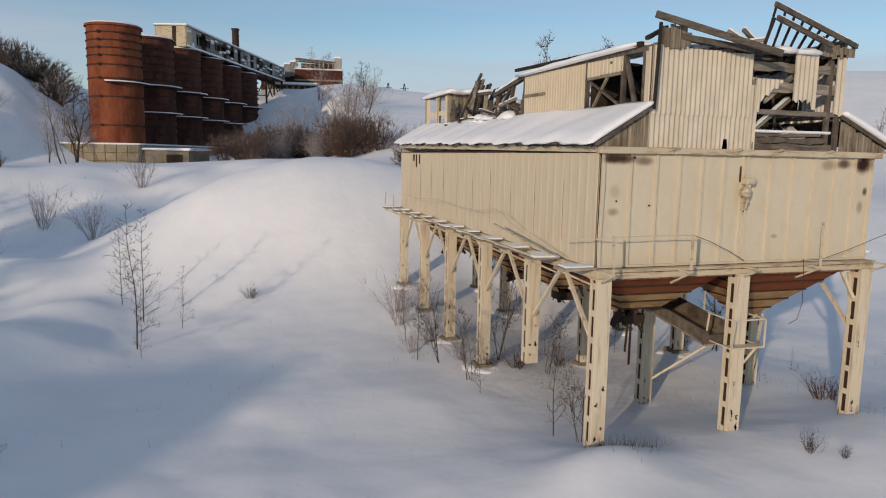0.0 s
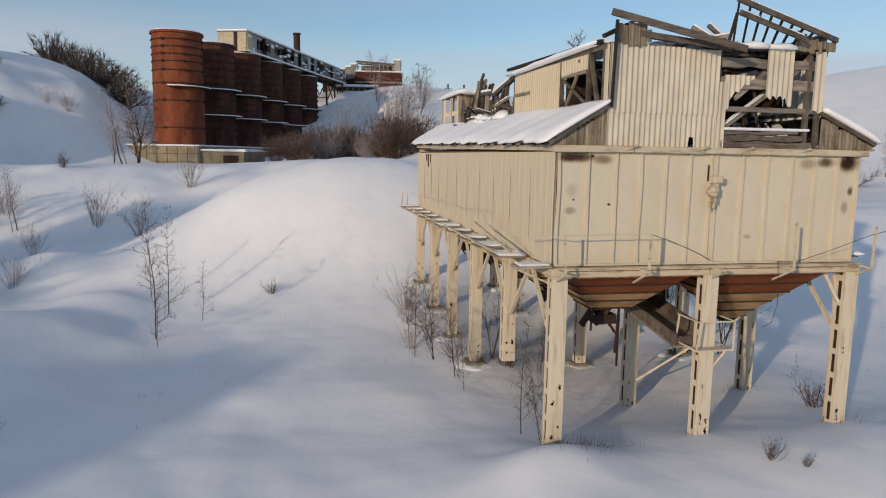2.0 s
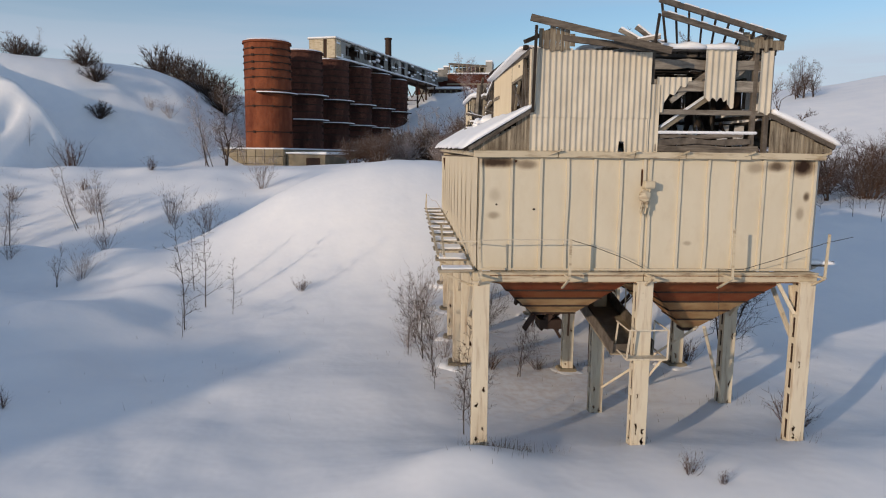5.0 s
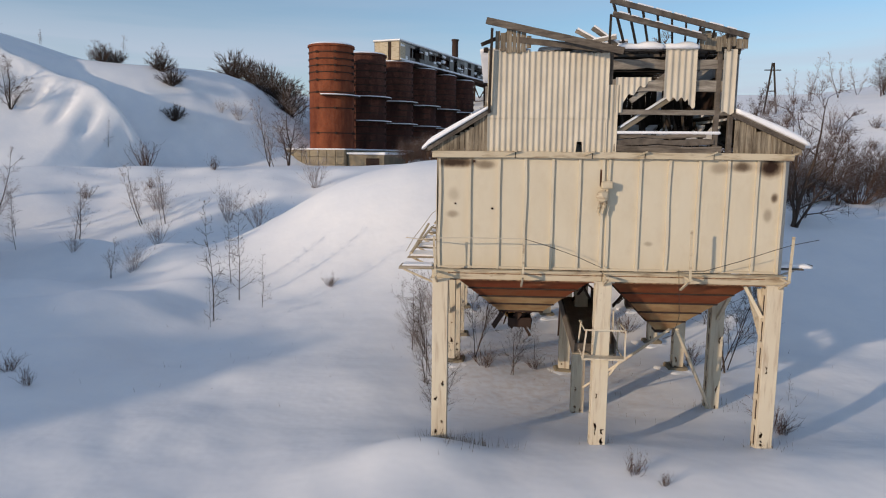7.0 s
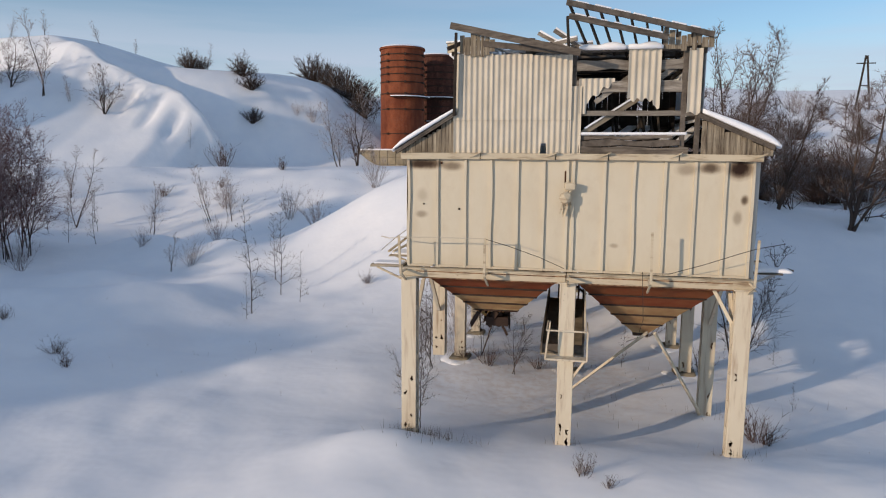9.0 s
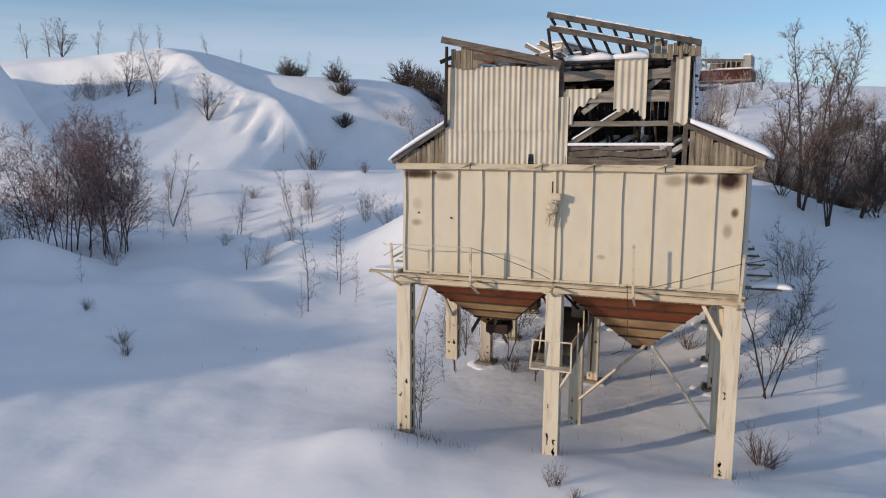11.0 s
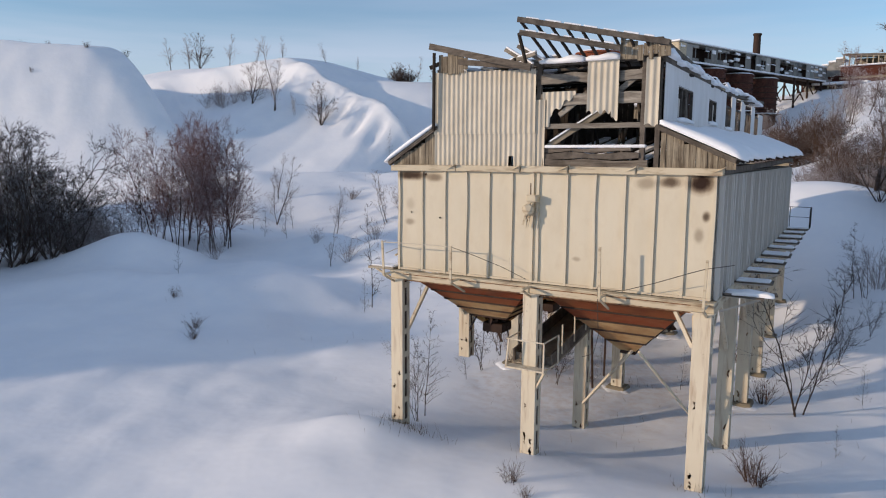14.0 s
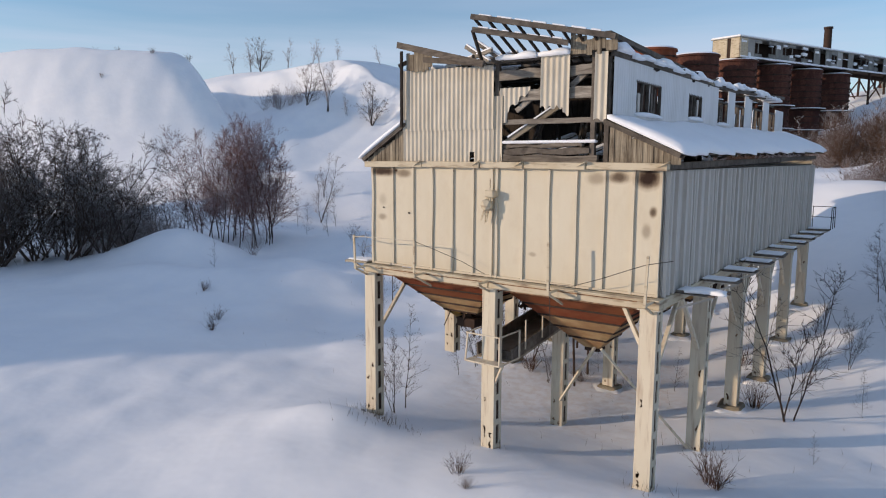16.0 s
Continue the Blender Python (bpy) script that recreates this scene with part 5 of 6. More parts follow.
def silos():
    for k, (x, y) in enumerate(SILO):
        top = SILO_TOP if k == 0 else SILO_TOP + 0.1
        s = thing("silo", "tall red brick silo hooped with dark steel bands" if k == 0 else "red brick silo darkened as if shaded, with close steel hoops", "silo", "row of brick silos", at=(x, y, SILO_FOOT))
        h = top - SILO_FOOT
        # silos behind the first get the brick with shade in its colour
        part("shaft", cyl(bmesh.new(), SILO_R, SILO_R - 0.06, 0, h), "silo_brick" if k == 0 else "shaded_brick", s)
        zs = [2.4, 6.2, 8.6, 10.4, 11.6, 12.6, 13.6, 14.6] if k == 0 else [1.5 + 1.15 * j for j in range(12)]
        for z in zs:
            if z < h - 0.4:
                bm = cyl(bmesh.new(), SILO_R + 0.07, SILO_R + 0.07, z - 0.07, z + 0.07, cap=True)
                part("hoop", bm, "dark_steel_and_shade", s)
                for a in (-2.0, -1.2, -0.2):
                    c, d = (SILO_R + 0.1) * math.cos(a), (SILO_R + 0.1) * math.sin(a)
                    part("hoop_lug", box((c - 0.16, d - 0.16, z - 0.16), (c + 0.16, d + 0.16, z + 0.16)), "dark_steel_and_shade", s)
        bm = bmesh.new()
        cyl(bm, SILO_R + 0.18, SILO_R + 0.1, h, h + 0.3)
        part("rim", bm, "shaded_brick" if k else "silo_brick", s)
        part("snow_cap", cyl(bmesh.new(), SILO_R + 0.15, SILO_R - 0.3, h + 0.3, h + 0.55), "roof_snow", s)
        # landing with snow on it
        for z in ((8.0,) if k == 0 else (8.6, 4.6)):
            for r, z0, z1, mat, nm in ((1.0, z, z + 0.12, "dark_steel_and_shade", "landing"), (0.95, z + 0.125, z + 0.28, "roof_snow", "snow_cap")):
                bm = bmesh.new()
                n = 14
                a0, a1 = -1.75, 0.1
                ring = []
                for j in range(n + 1):
                    t = a0 + (a1 - a0) * j / n
                    ring.append([bm.verts.new(((SILO_R + o) * math.cos(t), (SILO_R + o) * math.sin(t), zz)) for o, zz in ((0.02, z0), (r, z0), (r, z1), (0.02, z1))])
                for A, B in zip(ring, ring[1:]):
                    for q in range(4):
                        bm.faces.new((A[q], A[(q + 1) % 4], B[(q + 1) % 4], B[q]))
                bm.faces.new(ring[0][::-1]), bm.faces.new(ring[-1])
                bmesh.ops.recalc_face_normals(bm, faces=bm.faces[:])
                part(nm, bm, mat, s)
    # plinth of concrete blocks
    d = Vector((3.5, 10.5, 0)).normalized()
    c = Vector((-23.8, 90.3, 0))
    turn = math.degrees(math.atan2(d.y, d.x))
    pl = thing("silo_plinth", "snow-topped concrete block plinth under the silos", "plinth", at=(c.x, c.y, 0))
    pl.rotation_euler = (0, 0, radians(turn))
    g = 4.8
    part("core", box((-5.2, -5.2, g), (64, 5.2, 8.35)), "concrete", pl)
    part("side_store", box((-4.6, -11.6, g), (3.0, -5.5, 7.7)), "concrete", pl, "low concrete store beside the plinth")
    part("store_roof", box((-5.0, -12.0, 7.72), (3.4, -5.3, 8.05), 0.12, 0.06), "roof_snow", pl)
    # doorway is a dark panel on the wall, its shade painted
    part("store_opening", box((-4.66, -10.8, 5.6), (-4.55, -8.6, 7.2)), "dark_steel_and_shade", pl, "dark panel for the shade in an open doorway")
    for row in range(3):
        z = 5.2 + row * 1.08
        for j in range(7):
            y = -5.3 + j * 1.5
            part("block", box((-5.42, y + 0.03, z), (-5.15, min(y + 1.47, 5.3), z + 1.04), 0.04, 0.02), "concrete", pl)
        for j in range(14):
            x = -5.3 + j * 2.4
            part("block", box((x + 0.03, -5.42, z), (x + 2.37, -5.15, z + 1.04), 0.04, 0.02), "concrete", pl)
    part("snow_cap", box((-5.6, -5.6, 8.36), (64, 5.6, 8.60), 0.1, 0.05), "roof_snow", pl)


def gallery():
    """Conveyor gallery over the silos, from the third one on, down past a trestle."""
    d = Vector((3.5, 10.5, 0)).normalized()
    turn = math.degrees(math.atan2(d.y, d.x))
    gal = thing("conveyor_gallery", "long derelict sheet-clad conveyor gallery with broken windows", "gallery", at=(SILO[2][0], SILO[2][1], 0))
    gal.rotation_euler = (0, 0, radians(turn))
    z0, z1, w = 24.8, 28.0, 2.5
    ln = 61.0
    drop = lambda s: 0.018 * s
    part("floor", beam((-3, 0, z0), (ln, 0, z0 + drop(ln)), 2 * w, 0.25), "dark_steel_and_shade", gal)
    bm = beam((-3.3, 0, z1 + 0.1), (ln, 0, z1 + drop(ln)), 2 * w + 0.5, 0.15)
    part("roof", bm, "gallery_sheet", gal)
    part("snow_cap", beam((-3.3, 0, z1 + 0.28), (ln, 0, z1 + 0.18 + drop(ln)), 2 * w + 0.4, 0.22), "roof_snow", gal)
    for side in (-1, 1):
        s = -3.0
        k = 0
        while s < ln - 1:
            wd = 2.2
            a, b = s, s + wd
            hole = random.random()
            if hole < 0.34 or k < 1:
                part("cladding", box((a, side * w - 0.05, z0 + drop(s)), (b, side * w + 0.05, z1 + drop(s)), 0, 0.06), "gallery_sheet", gal)
            elif hole < 0.85:
                lo, hi = random.uniform(0.7, 1.4), random.uniform(0.4, 1.0)
                part("cladding", box((a, side * w - 0.05, z0 + drop(s)), (b, side * w + 0.05, z0 + lo + drop(s)), 0, 0.05), "gallery_sheet", gal)
                part("cladding", box((a, side * w - 0.05, z1 - hi + drop(s)), (b, side * w + 0.05, z1 + drop(s)), 0, 0.05), "gallery_sheet", gal)
                part("window_bar", box(((a + b) / 2 - 0.08, side * w - 0.04, z0 + 1 + drop(s)), ((a + b) / 2 + 0.08, side * w + 0.04, z1 - 0.4 + drop(s))), "gallery_sheet", gal)
            for _ in range(random.choice((0, 1, 1, 2))):
                zz = z0 + random.uniform(0.4, 2.9) + drop(s)
                part("frozen_snow", box((a + 0.2, side * w - 0.16, zz), (b - random.uniform(0.2, 1.2), side * w + 0.16, zz + random.uniform(0.15, 0.5)), 0.04, 0.08), "roof_snow", gal)
            part("snow_ledge", box((a, side * w + (0.05 if side > 0 else -0.3), z0 + 0.05 + drop(s)), (b, side * w + (0.3 if side > 0 else -0.05), z0 + 0.35 + drop(s)), 0.06, 0.04), "roof_snow", gal)
            s += wd
            k += 1
    # added dark sheet down the middle, in place of shade inside
    part("inner_wall", box((-2, -0.06, z0), (ln - 1, 0.06, z1 + 0.4)), "dark_steel_and_shade", gal, "dark sheet standing in for the shaded gallery interior")
    for y0, y1, mat in ((-w, -0.9, "cream_ledge"), (-0.2, w, "cream_ledge")):
        part("end_wall", box((-3.1, y0, z0), (-2.95, y1, z1), 0, 0.04), mat, gal, "pale weathered end boards")
    # dark filling that stands for shade in the end doorway
    part("end_doorway", box((-3.0, -0.9, z0), (-2.9, -0.2, z1)), "dark_steel_and_shade", gal, "dark panel for the shade in an open doorway")
    part("corner_panel", box((-3.0, -w - 0.12, z0), (-0.8, -w - 0.06, z1), 0, 0.03), "cream_ledge", gal, "pale sheet panel")
    # trestle past the last silo
    for s in (44.0, 51.0, 58.5):
        g = 8.0 if s < 50 else 12.0
        for y in (-w, w):
            part("trestle_leg", beam((s, y * 1.1, g), (s, y, z0 + drop(s)), 0.35, 0.35), "dark_steel_and_shade", gal)
        for z in (g + 3, g + 8, g + 13):
            if z < z0:
                part("trestle_tie", beam((s, -w, z), (s, w, z), 0.2, 0.2), "dark_steel_and_shade", gal)
    for y in (-w, w):
        for z in (10, 15, 20):
            for sa, sb in ((44.0, 51.0), (51.0, 58.5)):
                part("trestle_brace", beam((sa, y, z), (sb, y, z + 5), 0.2, 0.2), "dark_steel_and_shade", gal)
                part("trestle_brace", beam((sb, y, z), (sa, y, z + 5), 0.2, 0.2), "dark_steel_and_shade", gal)
    # broken end hanging down
    part("broken_end", beam((ln, 0, z0 + 0.8 + drop(ln)), (ln + 5.5, 0, z0 - 4.5), 2 * w, 1.8), "gallery_sheet", gal, "collapsed end of the gallery")
    chim = thing("chimney_pipe", "dark steel flue pipe above the gallery", "chimney", at=(-7.2, 142.0, 0))
    part("pipe", cyl(bmesh.new(), 0.75, 0.70, 26.0, 33.8, 20), "dark_steel_and_shade", chim)
    part("collar", cyl(bmesh.new(), 0.85, 0.85, 33.5, 33.85, 20), "dark_steel_and_shade", chim)


silos()
gallery()


def far_house():
    h = thing("brick_building", "ruined dark red brick building with a broken snowy roof", "building", at=(12.0, 174, 0))
    h.rotation_euler = (0, 0, radians(-10))
    g = ground_at(12, 174) - 5.0
    b = 24.9
    wall = part("wall", box((-3.5, -5, g), (8.6, 6, b + 4.4), 0.1), "house_brick", h, "dark red brick wall")
    part("band", box((-3.6, -5.15, b + 1.6), (8.7, -5.0, b + 2.0)), "concrete", wall)
    part("snow_ledge", box((-3.7, -5.5, b + 4.4), (8.8, 6.2, b + 4.8), 0.12, 0.1), "roof_snow", h)
    # what is left of the upper storey: posts, a tilted slab and a gable
    for k in range(9):
        x = -3.0 + k * 1.15
        part("roof_post", beam((x, -4.6, b + 4.7), (x + 0.1 * (k % 3 - 1), -4.4, b + 7.2 - 0.12 * k), 0.24, 0.24), "pale_timber", h)
    for y, z in ((-4.6, b + 7.2), (-2.0, b + 7.6), (2.0, b + 7.4)):
        part("roof_rail", beam((-3.4, y, z), (7.0, y, z - 0.7), 0.35, 0.28), "grey_timber", h)
    part("roof_slab", beam((-3.2, 1.6, b + 7.7), (6.6, 1.6, b + 6.9), 6.5, 0.3, 0.12), "gallery_sheet", h)
    part("snow_cap", beam((-3.4, 1.7, b + 7.95), (6.4, 1.7, b + 7.15), 6.2, 0.3, 0.12, 0.1), "roof_snow", h)
    part("inner_wall", box((-2.5, 4.0, b + 4.6), (6.5, 4.6, b + 7.0), 0, 0.2), "concrete", h)
    bm = box((6.6, -4.8, b + 4.6), (8.3, 3.0, b + 7.6), 0, 0.1)
    part("gable_wall", bm, "gallery_sheet", h, "grey gable stub with snow on top")
    part("snow_cap", box((6.5, -4.9, b + 7.62), (8.4, 3.1, b + 8.0), 0.1, 0.08), "roof_snow", h)
    # long grey wing falling away to one side
    n = 6
    for k in range(n):
        x0, x1 = -12.0 + 1.45 * k, -12.0 + 1.45 * (k + 1)
        zt = b + 3.2 + 0.62 * k
        part("wing_panel", box((x0, -4.2, b + 1.2 + 0.32 * k), (x1 - 0.05, -3.8, zt), 0, 0.05), "gallery_sheet", h, "grey concrete wing panel")
        part("wing_snow", box((x0 - 0.05, -4.5, zt), (x1 + 0.05, 3.0, zt + 0.4), 0.08, 0.06), "roof_snow", h)
        if k in (1, 3):
            # window shade as a dark panel on the wing
            part("window", box((x0 + 0.3, -4.3, zt - 1.6), (x1 - 0.3, -4.15, zt - 0.7)), "dark_steel_and_shade", h, "dark panel for the shade in an empty window")
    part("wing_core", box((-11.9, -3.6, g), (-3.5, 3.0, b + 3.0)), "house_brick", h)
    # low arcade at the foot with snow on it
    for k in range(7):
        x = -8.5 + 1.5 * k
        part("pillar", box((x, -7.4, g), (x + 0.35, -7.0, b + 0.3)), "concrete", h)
        # dark panel between pillars instead of a shaded hollow
        part("opening", box((x + 0.35, -7.15, b - 1.6), (x + 1.5, -7.05, b + 0.2)), "dark_steel_and_shade", h, "dark panel for the shade between pillars")
    part("arcade_roof", box((-9.0, -8.0, b + 0.3), (2.8, -4.9, b + 0.9), 0.15, 0.1), "roof_snow", h)


far_house()


def pylon(x, y, h):
    g = ground_at(x, y)
    p = thing("power_pole", "wooden A-frame power line pole", "power pole", "power line poles", at=(x, y, g))
    for s in (-1, 1):
        part("leg", beam((s * h * 0.13, 0, -0.5), (s * 0.1, 0, h), 0.22, 0.22), "dark_timber", p)
    part("tie", beam((-h * 0.07, 0, h * 0.45), (h * 0.07, 0, h * 0.45), 0.15, 0.15), "dark_timber", p)
    part("crossarm", beam((-1.3, 0, h * 0.86), (1.3, 0, h * 0.86), 0.15, 0.15), "dark_timber", p)


pylon(46, 97, 8.0)
pylon(37, 190, 10.0)
pylon(42, 190, 10.0)

# ---------------------------------------------------------------- trees and brush
def segments_mesh(segs, name, material):
    """Tapered round pieces from (p, q, r0, r1) rows, five-sided where thick and three-sided where thin."""
    verts, faces = [], []
    end, ring, n = None, 0, 3
    for i, (p, q, r0, r1) in enumerate(segs):
        joined = end is not None and p is end
        last = i + 1 == len(segs) or segs[i + 1][0] is not q
        if not joined:
            n = 6 if r0 > 0.05 else 3
        d = (q - p)
        if d.length < 1e-5:
            continue
        d = d.normalized()
        s = d.cross(Vector((0.3, 0.9, 0.2)) if abs(d.z) > 0.9 else Vector((0, 0, 1))).normalized()
        u = s.cross(d)
        b = len(verts)
        tip = last and n == 3
        for c, r in ((p, r0),) * (not joined) + ((q, r1),) * (not tip):
            for k in range(n):
                t = k * math.tau / n
                verts.append(c + r * (math.cos(t) * s + math.sin(t) * u))
        a = ring if joined else b
        if tip:
            verts.append(q)
            faces.extend((a + k, a + (k + 1) % n, len(verts) - 1) for k in range(n))
            end = None
            continue
        ring, end = len(verts) - n, q
        for k in range(n):
            faces.append((a + k, a + (k + 1) % n, ring + (k + 1) % n, ring + k))
    me = bpy.data.meshes.new(name)
    me.from_pydata([tuple(v) for v in verts], [], faces)
    me.materials.append(MATS[material])
    for p in me.polygons:
        p.use_smooth = True
    return me


def limb(rng, out, p, d, length, r, steps, wander, lift, tip=0.35):
    """A wandering limb; returns its points with directions and radii."""
    pts = []
    for k in range(steps):
        d = (d + Vector((rng.gauss(0, wander), rng.gauss(0, wander), rng.gauss(0, wander) + lift))).normalized()
        q = p + d * (length / steps)
        ra, rb = r * (1 - (1 - tip) * k / steps), r * (1 - (1 - tip) * (k + 1) / steps)
        out.append((p, q, ra, rb))
        pts.append((q, d, rb))
        p = q
    return pts


def offshoot(rng, d, angle):
    a = d.cross(Vector((rng.gauss(0, 1), rng.gauss(0, 1), rng.gauss(0, 1)))).normalized()
    return (d * math.cos(angle) + a * math.sin(angle)).normalized()


def grow_tree(seed, h, r, start, n1, l1, a1, n2, n3, lift, stems=1, wander=0.06, fine=0.012, fan=0.45):
    """Trunk rows and crown rows of a bare winter tree."""
    rng = random.Random(seed)
    trunk, crown = [], []
    for s in range(stems):
        d0 = Vector((rng.gauss(0, 0.06), rng.gauss(0, 0.06), 1)) if stems == 1 else Vector((rng.uniform(-1, 1) * fan, rng.uniform(-1, 1) * fan, 1))
        hh = h * (1 if s == 0 else rng.uniform(0.6, 1.0))
        pts = limb(rng, trunk, Vector((rng.gauss(0, 0.12), rng.gauss(0, 0.12), -0.3)) if stems > 1 else Vector((0, 0, -0.3)), d0.normalized(), hh + 0.3, r * (1 if s == 0 else 0.7), 12, wander, 0.05, 0.12)
        m = max(3, n1 // stems)
        for k in range(m):
            t = start + (1 - start) * (k + rng.random()) / m
            i = min(len(pts) - 1, int(t * len(pts)))
            q, d, rr = pts[i]
            ln = l1 * hh * (1.15 - 0.8 * (t - start) / (1 - start)) * rng.uniform(0.6, 1.15)
            sub = limb(rng, trunk if rr > 0.06 and r > 0.12 else crown, q, offshoot(rng, d, a1 * rng.uniform(0.7, 1.2)), ln, max(rr * 0.55, fine * 1.4), 5, 0.13, lift)
            for j in range(n2):
                q2, d2, r2 = sub[min(4, int(rng.uniform(0.8, 5)))]
                l2 = ln * rng.uniform(0.25, 0.6)
                sub2 = limb(rng, crown, q2, offshoot(rng, d2, rng.uniform(0.4, 0.95)), l2, max(r2 * 0.6, fine), 2, 0.16, lift * 0.8)
                for _ in range(n3):
                    q3, d3, r3 = sub2[rng.randrange(2)]
                    limb(rng, crown, q3, offshoot(rng, d3, rng.uniform(0.3, 0.9)), l2 * rng.uniform(0.35, 0.75), fine * 0.85, 1, 0.2, lift * 0.5, 0.2)
    return trunk, crown


def grow_shrub(seed, h, n, spread, n2, fine=0.010):
    rng = random.Random(seed)
    stems, twigs = [], []
    for k in range(n):
        a = rng.uniform(0, math.tau)
        lean = abs(rng.gauss(0, spread))
        d = Vector((math.cos(a) * lean, math.sin(a) * lean, 1)).normalized()
        pts = limb(rng, stems, Vector((math.cos(a), math.sin(a), 0)) * rng.uniform(0, 0.12 * h) + Vector((0, 0, -0.15)), d, h * rng.uniform(0.55, 1.05), fine * 2.0, 5, 0.10, 0.02)
        for j in range(n2):
            q, dd, rr = pts[rng.randrange(1, 5)]
            limb(rng, twigs, q, offshoot(rng, dd, rng.uniform(0.3, 0.8)), h * rng.uniform(0.15, 0.4), fine, 2, 0.15, 0.03)
    return stems, twigs


LIBRARY = {}


def species(key, name, label, category, rows, mats, group, parts=("trunk", "crown")):
    ob = thing(name, label, category, group)
    for nm, segs, mat in zip(parts, rows, mats):
        if segs:
            part(nm, segments_mesh(segs, nm, mat), None, ob)
    LIBRARY.setdefault(key, []).append([ob, False])


for sd in (1, 2, 3):
    species("young", "young_tree", "slender forked bare young tree in the snow", "tree", grow_tree(sd + 90, 6.0, 0.05, 0.10, 36, 0.34, 0.6, 7, 4, 0.07, 3, 0.06, 0.010, 0.28), ("bark", "bark"), "young trees by the bunker")
    species("birch", "birch_tree", "slim bare birch with a reddish twiggy crown in snow", "tree", grow_tree(sd, 11.0, 0.062, 0.14, 42, 0.27, 0.85, 8, 5, 0.065, 1, 0.05, 0.014), ("bark", "twigs_red"), "birches in the hollow")
    species("oldtree", "bare_tree", "broad bare tree with dark limbs, brown twigs and snow", "tree", grow_tree(sd + 10, 10.0, 0.19, 0.07, 40, 0.36, 0.85, 10, 7, 0.07, 3, 0.09, 0.016, 0.42), ("bark", "twigs_brown"), "bare trees on the slope")
    species("tall", "bare_tree", "tall bare tree with dark upright limbs and fine twigs", "tree", grow_tree(sd + 15, 10.5, 0.13, 0.12, 44, 0.27, 0.62, 9, 8, 0.09, 3, 0.06, 0.015, 0.2), ("bark", "twigs_brown"), "bare trees on the slope")
    species("dense", "willow_tree", "dense many-stemmed dark bare willow with snow on its twigs", "tree", grow_tree(sd + 20, 9.5, 0.085, 0.06, 50, 0.36, 0.85, 10, 6, 0.05, 6, 0.11, 0.016, 0.75), ("bark", "bark"), "willows in the hollow")
    species("frost", "frosted_tree", "small pale tree white with hoarfrost", "tree", grow_tree(sd + 30, 7.0, 0.07, 0.07, 30, 0.27, 0.62, 5, 5, 0.08, 2, 0.06, 0.016), ("bark", "twigs_frost"), "frosted trees")
    species("sapling", "sapling", "thin bare sapling standing in the snow", "tree", grow_tree(sd + 40, 5.0, 0.032, 0.10, 30, 0.17, 1.0, 4, 2, 0.05, 1, 0.05, 0.008), ("bark", "bark"), "saplings")
    species("shrub", "shrub", "low bare brown shrub in the snow", "shrub", grow_shrub(sd + 50, 1.3, 26, 0.5, 6, 0.007), ("twigs_brown", "twigs_brown"), "low shrubs", ("rootstock", "crown"))
    species("bush", "bush", "bare rounded bush with frosted twigs", "bush", grow_shrub(sd + 60, 3.4, 26, 0.5, 11, 0.009), ("twigs_frost", "twigs_frost"), "bushes in the snow", ("rootstock", "crown"))
    species("thicket", "thicket_bush", "tall dense brown thicket bush", "bush", grow_shrub(sd + 70, 5.2, 34, 0.85, 20, 0.018), ("twigs_brown", "twigs_brown"), "brown thicket", ("rootstock", "crown"))
    species("dark", "dark_bush", "dark spreading bush on the hillside", "bush", grow_shrub(sd + 80, 2.7, 50, 1.05, 16, 0.026), ("bark", "bark"), "dark hillside bushes", ("rootstock", "crown"))

PICK = random.Random(5)


def put(key, x, y, scale=1.0, tilt=0.0, azimuth=0.0, squash=1.0):
    pool = LIBRARY[key]
    entry = pool[PICK.randrange(len(pool))]
    m = Matrix.Translation((x, y, ground_at(x, y) - 0.04)) @ Matrix.Rotation(radians(azimuth), 4, "Z") @ Matrix.Rotation(radians(tilt), 4, "Y") @ Matrix.Rotation(PICK.uniform(0, math.tau), 4, "Z")
    m = m @ Matrix.Diagonal((scale, scale, scale * squash, 1))
    if not entry[1]:
        entry[1] = True
        entry[0].matrix_basis = m
        return entry[0]
    return copy_thing_scaled(entry[0], m)


def copy_thing_scaled(ob, m):
    keep = ob.scale.copy()
    ob.scale = (1, 1, 1)
    c = copy_thing(ob, m)
    ob.scale = keep
    return c


def scatter(key, cx, cy, rx, ry, n, lo, hi, seed, squash=1.0):
    r = random.Random(seed)
    for _ in range(n):
        a, d = r.uniform(0, math.tau), math.sqrt(r.random())
        put(key, cx + rx * d * math.cos(a), cy + ry * d * math.sin(a), r.uniform(lo, hi), r.uniform(0, 6), r.uniform(0, 360), squash)


# beside and under the bunker
put("sapling", -0.15, 1.7, 0.72), put("sapling", -1.9, 10.7, 0.7), put("sapling", -0.9, 6.0, 0.45)
put("young", 0.92, 8.85, 0.62, 4), put("young", 0.15, 0.75, 0.42, 14, 200), put("young", -0.9, 7.2, 0.5), put("young", 2.4, 7.4, 0.42), put("shrub", 1.3, 7.9, 0.8), put("shrub", 3.3, 8.3, 0.6), put("young", -1.3, 9.8, 0.55), put("shrub", 0.2, 8.2, 0.6), put("bush", -0.4, 9.6, 0.4)
put("bush", -1.3, 17.2, 0.72), put("bush", -1.5, 15.6, 0.55), put("sapling", -1.7, 13.4, 0.55), put("bush", -1.9, 11.9, 0.35), put("bush", -0.9, 12.6, 0.4)
